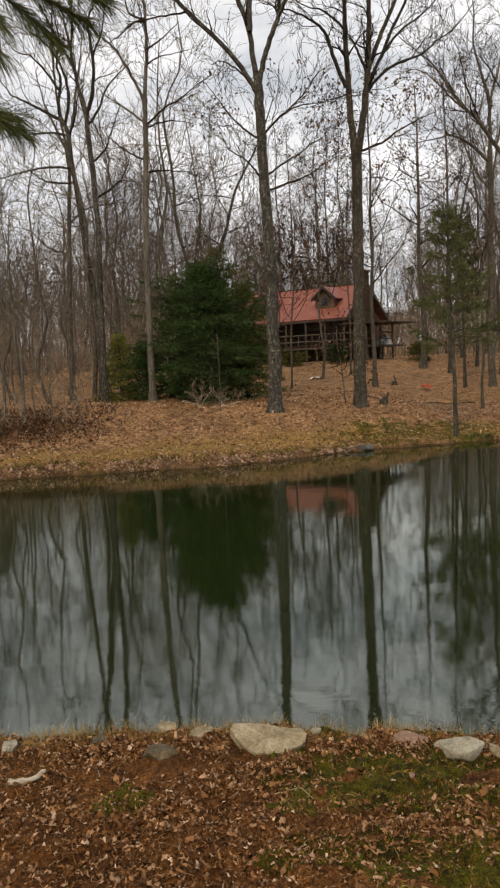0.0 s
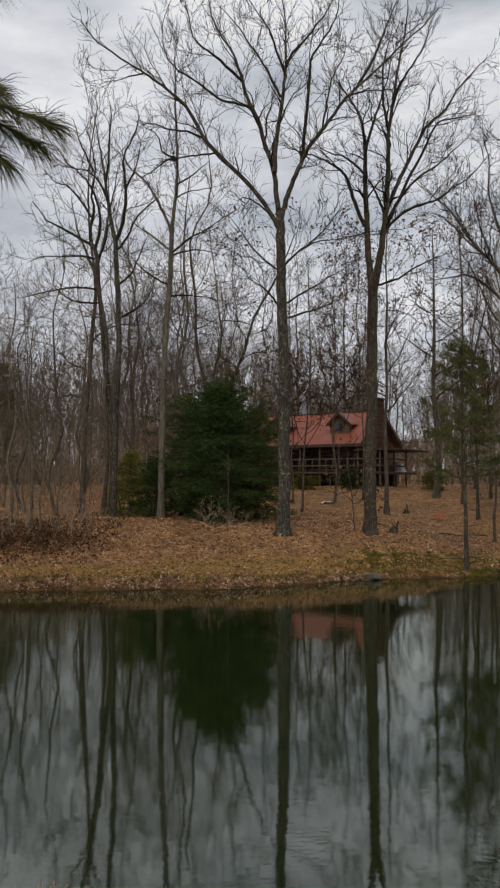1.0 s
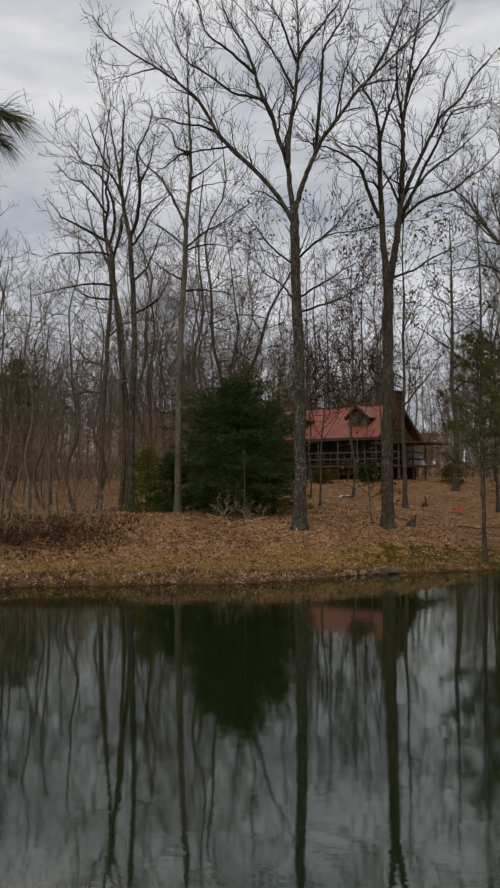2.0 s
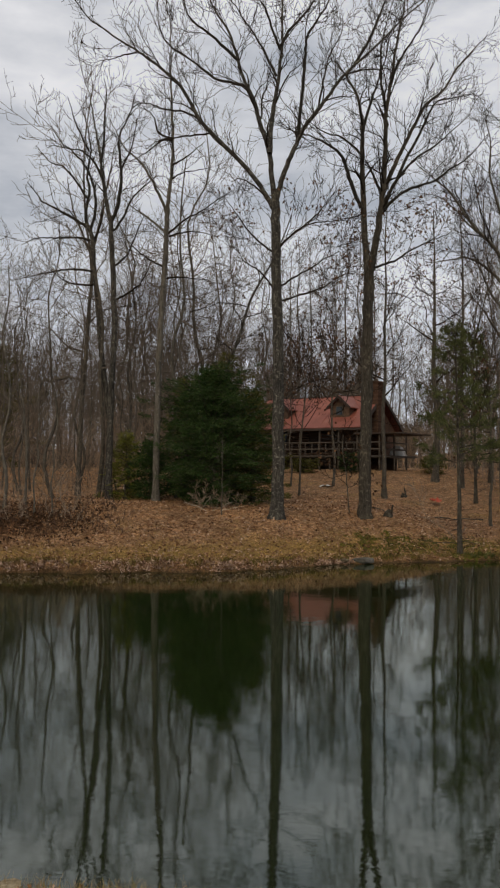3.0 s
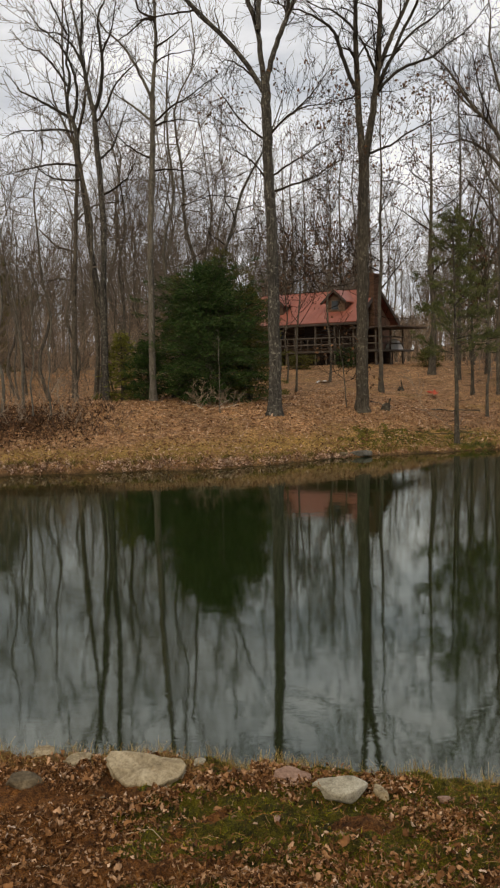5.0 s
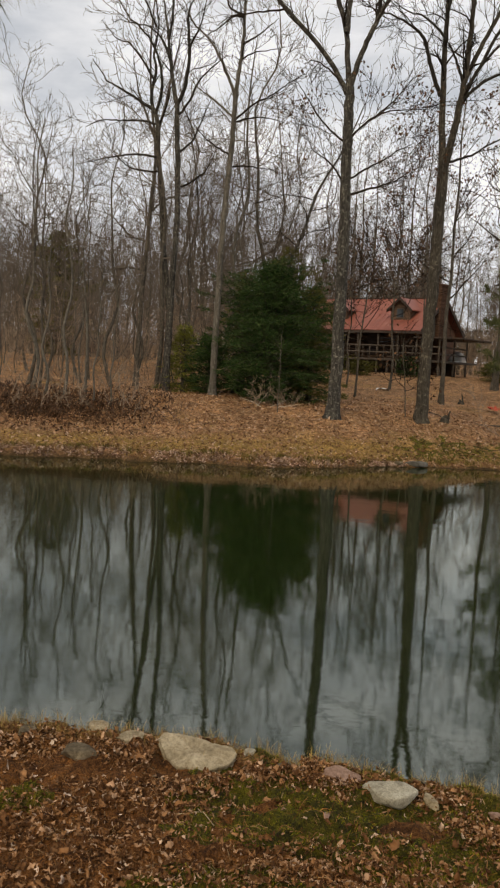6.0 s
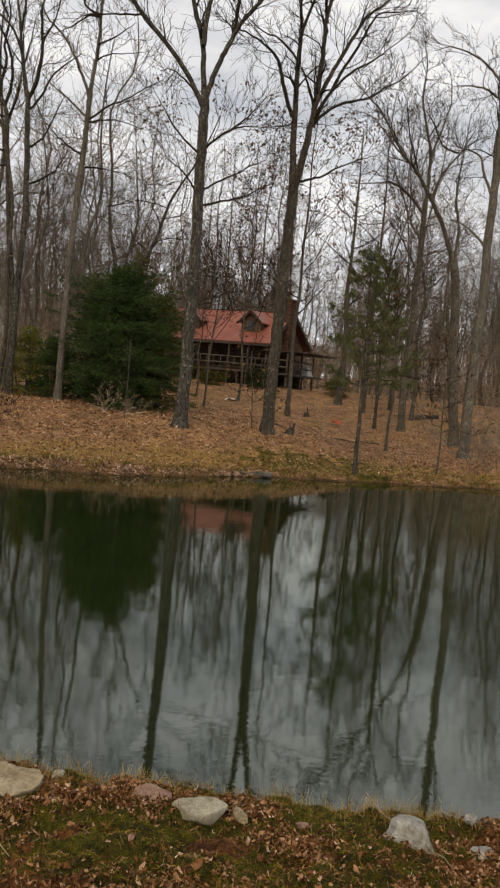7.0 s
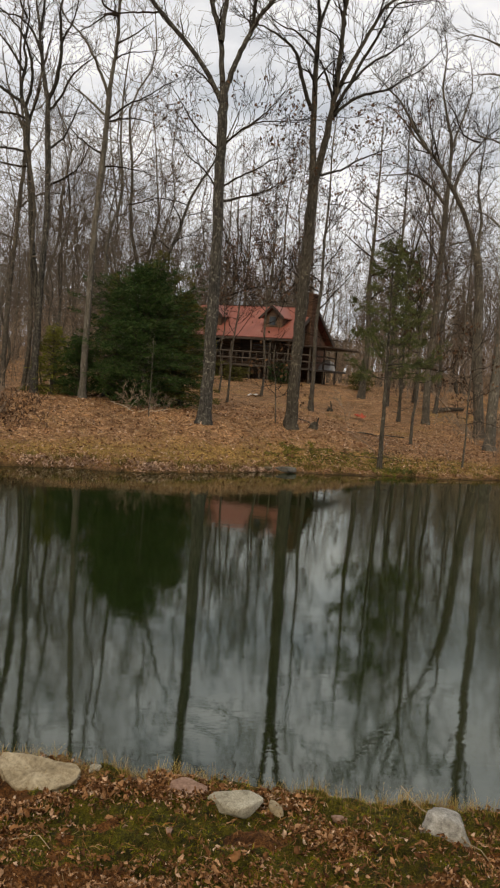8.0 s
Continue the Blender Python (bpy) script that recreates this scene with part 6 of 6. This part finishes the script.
g.add([(x * (1 - 0.2 * abs(y)), y * (1 - 0.3 * abs(x)), 0.07 + 0.06 * noise.noise((x * 3, y * 3, 5.2))) for y in sy for x in sx], [(j * 16 + i, j * 16 + i + 1, (j + 1) * 16 + i + 1, (j + 1) * 16 + i) for j in range(8) for i in range(15)])
ob = part("orange_tarp", g, ORANGE)
ob.matrix_basis = pose(9.3, 41.75, ground_z(9.3, 41.75) + 0.06, 14, 0, 20) @ Matrix.Diagonal((0.34, 0.42, 2.6, 1))
tagged(ob, "crumpled orange-red tarp lying on leaf litter", "tarp")


# ---- ground cover ----
def turns(a, b, c):
    """Rotation matrices for arrays of angles about x, y and z."""
    o, i_ = np.zeros_like(a), np.ones_like(a)
    rx = np.stack([i_, o, o, o, np.cos(a), -np.sin(a), o, np.sin(a), np.cos(a)], -1).reshape(-1, 3, 3)
    ry = np.stack([np.cos(b), o, np.sin(b), o, i_, o, -np.sin(b), o, np.cos(b)], -1).reshape(-1, 3, 3)
    rz = np.stack([np.cos(c), -np.sin(c), o, np.sin(c), np.cos(c), o, o, o, i_], -1).reshape(-1, 3, 3)
    return rz @ ry @ rx


def add_many(geo, verts, faces):
    """verts: one row of points for each piece; faces: those of a single piece."""
    n, k, _ = verts.shape
    geo.v.append(verts.reshape(-1, 3))
    for size in sorted({len(f) for f in faces}):
        one = np.array([f for f in faces if len(f) == size])
        geo.f.extend((one[None] + geo.count + k * np.arange(n)[:, None, None]).reshape(-1, size).tolist())
    geo.count += n * k


def leaf_cover(name, count, place, size, mat, seed, label, lobes=5, lift=0.35, crumple=0.05, heap=0.012):
    """Curled, crumpled leaves scattered over a stretch of ground."""
    rng = np.random.default_rng(seed)
    at = np.array([place(rng) for _ in range(count)])
    zs_ = np.array([ground_z(x, y) for x, y in at])
    u = np.linspace(0, 1, lobes * 2 + 1)
    w = np.sin(np.pi * np.clip(u * 0.93 + 0.07, 0, 1)) ** 0.7 * 0.36
    k = len(u)
    faces = [(r * k + i, (r + 1) * k + i, (r + 1) * k + i + 1, r * k + i + 1) for r in (0, 1) for i in range(k - 1)]
    one = lambda lo, hi: rng.uniform(lo, hi, (count, 1))
    wl_ = w * rng.uniform(0.5, 1.3, (count, k)) * one(0.6, 1.15)
    wr_ = w * rng.uniform(0.5, 1.3, (count, k)) * one(0.6, 1.15)
    bow = rng.normal(0, 0.2, (count, 1)) * (u - 0.5) ** 2
    r1, r2 = one(0.0, 1.5), one(0.3, 1.45)
    up = one(-1.2, 1.8) * (u - 0.5) ** 2
    uu = np.broadcast_to(u - 0.5, (count, k))
    p = np.concatenate([np.stack([uu, wl_ * np.cos(r1) + bow, up + wl_ * np.sin(r1)], -1), np.stack([uu, bow, up], -1), np.stack([uu, -wr_ * np.cos(r2) + bow, up + wr_ * np.sin(r2)], -1)], 1)
    p = (p + rng.normal(0, crumple, p.shape)) * (size * rng.uniform(0.45, 1.4, (count, 1, 1)))
    flip = np.where(rng.random(count) < 0.4, math.pi, 0.0)
    q = p @ turns(rng.normal(0, lift, count) + flip, rng.normal(0, lift, count), rng.uniform(0, 6.28, count)).transpose(0, 2, 1)
    rise = np.maximum(0, -np.percentile(q[:, :, 2], 30, axis=1)) + rng.uniform(0, heap, count) + 0.002
    q += np.concatenate([at, (zs_ + rise)[:, None]], 1)[:, None]
    g = Geo()
    add_many(g, q, faces)
    return tagged(part(name, g, mat), label, "leaves", kind="stuff")


def strands(name, count, place, length, width, mat, seed, label, curl=0.5, rise=0.012, category="straw"):
    """Thin bent stems and needles lying on the ground."""
    rng = np.random.default_rng(seed)
    at = np.array([place(rng) for _ in range(count)])
    a = rng.uniform(0, 6.28, count)
    bend = rng.normal(0, curl, count)
    ln = length * rng.uniform(0.4, 1.3, count)
    n = 4
    pts = [at]
    for i in range(n):
        a = a + bend * 0.6
        pts.append(pts[-1] + np.stack([np.cos(a), np.sin(a)], 1) * (ln / n)[:, None])
    rows_ = []
    hump = np.array([0.2, 0.8, 1.0, 0.7, 0.3])
    hs = rise * rng.uniform(0.2, 1.6, count)
    for i, p in enumerate(pts):
        z = np.array([ground_z(x, y) for x, y in p]) + 0.002 + hs * hump[i] + rng.uniform(0, 0.004, count)
        side = np.stack([-np.sin(a), np.cos(a)], 1) * width * (0.6 if i in (0, n) else 1.0)
        rows_.append(np.concatenate([p - side, z[:, None]], 1))
        rows_.append(np.concatenate([p + side, (z + width)[:, None]], 1))
    v = np.stack(rows_, 1)
    g = Geo()
    add_many(g, v, [(2 * i, 2 * i + 2, 2 * i + 3, 2 * i + 1) for i in range(n)])
    return tagged(part(name, g, mat, smooth=False), label, category, kind="stuff")


# drifts of leaves: centre and spread
DRIFTS = ((0.72, 3.82, 0.13), (0.6, 3.9, 0.1), (0.3, 3.85, 0.07), (0.14, 3.72, 0.08), (-0.28, 4.0, 0.12), (-0.2, 3.9, 0.1), (-0.06, 3.5, 0.14), (1.15, 3.8, 0.08), (1.35, 3.5, 0.1), (2.2, 3.4, 0.28), (2.05, 3.15, 0.3),
          (1.4, 2.95, 0.22), (0.5, 3.0, 0.2), (-0.5, 3.2, 0.25), (-1.2, 3.4, 0.3), (-0.9, 3.95, 0.15), (0.9, 3.05, 0.18), (2.6, 3.5, 0.25), (0.05, 2.85, 0.25), (-1.5, 3.9, 0.2), (-0.6, 2.8, 0.3))


def slab_front(x, y):
    """The bare hollow under the front of the big slab."""
    return abs(x - 0.02) < 0.2 and 3.74 < y < 4.08


def near_place(rng):
    while True:
        if rng.random() < 0.5:
            cx, cy, r = DRIFTS[rng.integers(0, len(DRIFTS))]
            x, y = cx + rng.normal(0, r), cy + rng.normal(0, r * 0.7)
            if 2.0 < y < near_edge(x) + 0.06 and not slab_front(x, y):
                return x, y
            continue
        x, y = rng.uniform(-2.4, 3.4), rng.uniform(2.0, 4.35)
        if y > near_edge(x) + 0.08:
            continue
        if slab_front(x, y) or mossy(x, y) > 0 and rng.random() < 0.84:
            continue
        if noise.noise((x * 3.6, y * 4.4, 21.0)) + rng.uniform(-0.4, 0.45) < -0.05:
            continue
        return x, y


def far_place(rng):
    while True:
        x = rng.uniform(-13, 17)
        y = far_shore(x) + 0.05 + abs(rng.normal(0, 7.0 if rng.random() < 0.75 else 0.5))
        return x, y


leaf_cover("leaf_litter", 3700, near_place, 0.034, LITTER, 501, "dry brown curled oak leaves covering the near bank", 3, 0.45, 0.06, 0.02)
leaf_cover("leaf_crumbs", 26000, near_place, 0.018, LITTER, 503, "broken crumbs of dry brown leaves on the near bank", 1, 0.6, 0.12)


def pile_place(rng):
    """Over the dark heap of brush and old leaves."""
    while True:
        x, y = rng.normal(-9.4, 2.0), rng.normal(29.2, 1.4)
        if y > far_shore(x) + 2.2 and x < -5.2:
            return x, y


def waterline_place(rng):
    """Washed up along the foot of the far bank."""
    x = rng.uniform(-13, 3.5)
    while noise.noise((x * 0.9, 0.0, 8.0)) + rng.uniform(-0.3, 0.5) < 0:
        x = rng.uniform(-13, 3.5)
    return x, far_shore(x) + abs(rng.normal(0.08, 0.1))


PALE_LITTER = varied_material("washed_pale_leaf", [(0.0, (0.12, 0.065, 0.045)), (0.5, (0.36, 0.23, 0.17)), (1.0, (0.66, 0.5, 0.41))], 3, 0.85, island=True)
leaf_cover("washed_leaves", 3200, waterline_place, 0.085, PALE_LITTER, 505, "pale pinkish leaves washed up along the far waterline", 1, 0.6, 0.08, 0.03)
leaf_cover("dark_leaf_heap", 5500, pile_place, 0.11, DEAD_LEAF, 504, "dark red-brown old leaves heaped among dead brush", 1, 0.7, 0.08, 0.2)
leaf_cover("far_leaf_litter", 30000, far_place, 0.095, FAR_LITTER, 502, "dry brown leaves scattered over the far bank", 1, 0.45)


def blades(name, count, place, height, width, mat, seed, label, lean=0.5):
    rng = np.random.default_rng(seed)
    verts, faces = [], []
    for i in range(count):
        x, y = place(rng)
        h = height * rng.uniform(0.45, 1.25)
        a = rng.uniform(0, 6.28)
        l1 = rng.normal(0, lean) * h
        l2 = rng.normal(0, lean) * h
        z = ground_z(x, y) - 0.01
        dx, dy = math.cos(a) * width, math.sin(a) * width
        k = len(verts)
        verts += [(x - dx, y - dy, z), (x + dx, y + dy, z), (x + l1 * 0.4 + dx * 0.7, y + l2 * 0.4 + dy * 0.7, z + h * 0.6), (x + l1 * 0.4 - dx * 0.7, y + l2 * 0.4 - dy * 0.7, z + h * 0.6), (x + l1, y + l2, z + h)]
        faces += [(k, k + 1, k + 2, k + 3), (k + 3, k + 2, k + 4)]
    g = Geo()
    g.add(verts, faces)
    return tagged(part(name, g, mat, smooth=False), label, "grass", kind="stuff")


def edge_place(rng):
    x = rng.uniform(-2.2, 3.4)
    while noise.noise((x * 2.3, 0.0, 4.0)) + rng.uniform(-0.3, 0.5) < 0:
        x = rng.uniform(-2.2, 3.4)
    return x, near_edge(x) + rng.normal(0.06, 0.09)


def moss_place(rng):
    while True:
        x, y = rng.uniform(-1.6, 3.3), rng.uniform(2.3, 4.2)
        if y > near_edge(x) + 0.05:
            continue
        if mossy(x, y) + rng.normal(0, 0.05) > 0.02:
            return x, y


def shore_place(rng):
    x = rng.uniform(-13, 17)
    return x, far_shore(x) + 0.02 + abs(rng.normal(0, 1.3))


def litter_place(rng):
    x = rng.uniform(-2.3, 3.3)
    return x, rng.uniform(2.1, 4.2) if rng.random() < 0.97 else near_edge(x) - 0.05


NEEDLE_LITTER = varied_material("fallen_pine_needle", [(0.0, (0.1, 0.038, 0.011)), (0.55, (0.27, 0.115, 0.036)), (0.85, (0.36, 0.19, 0.08)), (1.0, (0.45, 0.31, 0.17))], 9, 0.85, island=True)
STRAW = varied_material("old_straw", [(0.0, (0.11, 0.055, 0.022)), (0.6, (0.25, 0.15, 0.065)), (1.0, (0.42, 0.3, 0.16))], 9, 0.85, island=True)
strands("needle_litter", 11000, litter_place, 0.042, 0.0008, NEEDLE_LITTER, 514, "reddish fallen pine needles over the near bank", 0.08, 0.004, "pine needles")
strands("dead_straw", 1500, near_place, 0.075, 0.0007, STRAW, 515, "tangled tan straw lying on the near bank", 0.2, 0.006)
blades("edge_grass", 7000, edge_place, 0.08, 0.0011, GRASS_TAN, 511, "dry straw and green grass along the near bank's lip", 0.35)
blades("moss", 40000, moss_place, 0.016, 0.0024, MOSS, 512, "yellow-green moss cushions on the near bank", 0.9)


def tuft_place(rng):
    """Clumps of old grass along the far waterline."""
    c = rng.integers(0, 46)
    x = -12.5 + c * 0.62 + 0.4 * math.sin(c * 7.3) + rng.normal(0, 0.13)
    return x, far_shore(x) + 0.12 + 0.25 * (0.5 + 0.5 * math.sin(c * 3.1)) + rng.normal(0, 0.06)


SEDGE = varied_material("shore_sedge", [(0.0, (0.06, 0.045, 0.012)), (0.5, (0.14, 0.115, 0.03)), (1.0, (0.26, 0.2, 0.07))], 2, 0.85, island=True)
blades("shore_sedge", 5200, tuft_place, 0.17, 0.007, SEDGE, 516, "olive-brown sedge tufts along the far waterline", 0.45)
blades("shore_grass", 16000, shore_place, 0.1, 0.006, GRASS_TAN, 513, "straw-coloured dry grass along the far shore", 0.5)


# ---- pine bough over the near bank ----
def near_pine():
    rng = np.random.default_rng(601)
    bx, by = -2.7, 2.3
    zb = ground_z(bx, by) - 0.1
    root = thing("pine_tree", (bx, by, zb), "pine with long-needled boughs overhanging the near bank", "pine tree")
    tg = Geo()
    flared_trunk(tg, [(0, 0, 0), (0.05, 0, 4), (0, 0, 9)], 0.15, 0.03, rng, 12, 20, 0.4)
    part("trunk", tg, BARK_BROWN, root)

    def bough(start, mids, tips, tufts):
        bg, ng = Geo(), Geo()
        line = smooth_line([start, *mids], 14)
        bg.tube(line, np.linspace(0.03, 0.008, 14), 7)
        for j, (frm, tip) in enumerate(tips):
            b, _ = at_part(line, frm)
            tip = np.array(tip, float)
            mid = (b + tip) / 2 + np.array([0, 0, 0.03])
            tw = smooth_line([b, mid, tip], 7)
            bg.tube(tw, np.linspace(0.008, 0.0035, 7), 5)
            d = unit(tw[-1] - tw[-3])
            for u in np.linspace(0.55, 1.0, tufts):
                p, dd = at_part(tw, u)
                needle_tuft(ng, p, unit(dd + np.array([0, 0, -0.12])), 0.13, rng, 46, 0.0011, 0.36, 0.03)
        ob_ = part("bough", bg, BARK_BROWN, root)
        part("foliage", ng, PINE, ob_, "long soft green needles", smooth=False)
    z = lambda h: h - zb
    x = lambda v: v - bx
    y = lambda v: v - by
    bough((0, 0, z(4.25)), [(x(-1.9), y(2.45), z(4.42)), (x(-1.2), y(2.6), z(4.5)), (x(-0.85), y(2.65), z(4.46))],
          [(1.0, (x(-0.4), y(2.65), z(4.36))), (0.97, (x(-0.57), y(2.7), z(4.27))), (0.92, (x(-0.62), y(2.55), z(4.42))), (0.85, (x(-0.79), y(2.8), z(4.27))), (0.95, (x(-0.52), y(2.5), z(4.4))), (0.95, (x(-0.47), y(2.72), z(4.33))), (0.9, (x(-0.72), y(2.62), z(4.3)))], 7)
    bough((0, 0, z(4.05)), [(x(-1.95), y(2.7), z(4.15)), (x(-1.25), y(2.9), z(4.16)), (x(-1.05), y(2.95), z(4.14))],
          [(1.0, (x(-0.77), y(2.95), z(4.06))), (0.98, (x(-0.8), y(3.0), z(4.12))), (0.9, (x(-0.88), y(3.05), z(4.16))), (0.8, (x(-0.95), y(2.8), z(4.03)))], 6)
    bough((0, 0, z(4.6)), [(x(-1.9), y(2.3), z(4.75)), (x(-1.2), y(2.3), z(4.78)), (x(-0.8), y(2.3), z(4.72))],
          [(1.0, (x(-0.5), y(2.3), z(4.62))), (0.95, (x(-0.6), y(2.15), z(4.72))), (0.85, (x(-0.7), y(2.45), z(4.68)))], 5)
    for k in range(9):
        h = 4.9 + 0.45 * k
        a = 2.0 + k * 2.3
        ln = 1.5 * (1 - k / 12)
        e = np.array([math.cos(a) * ln, math.sin(a) * ln, z(h) + 0.2])
        bough((0, 0, z(h)), [e * 0.5 + np.array([0, 0, z(h) * 0.5]), e], [(1.0, e + np.array([0.2, 0.1, 0])), (0.9, e + np.array([-0.1, 0.25, 0.05])), (0.7, e * 0.85 + np.array([0, 0, 0.3]))], 3)
    return root


near_pine()
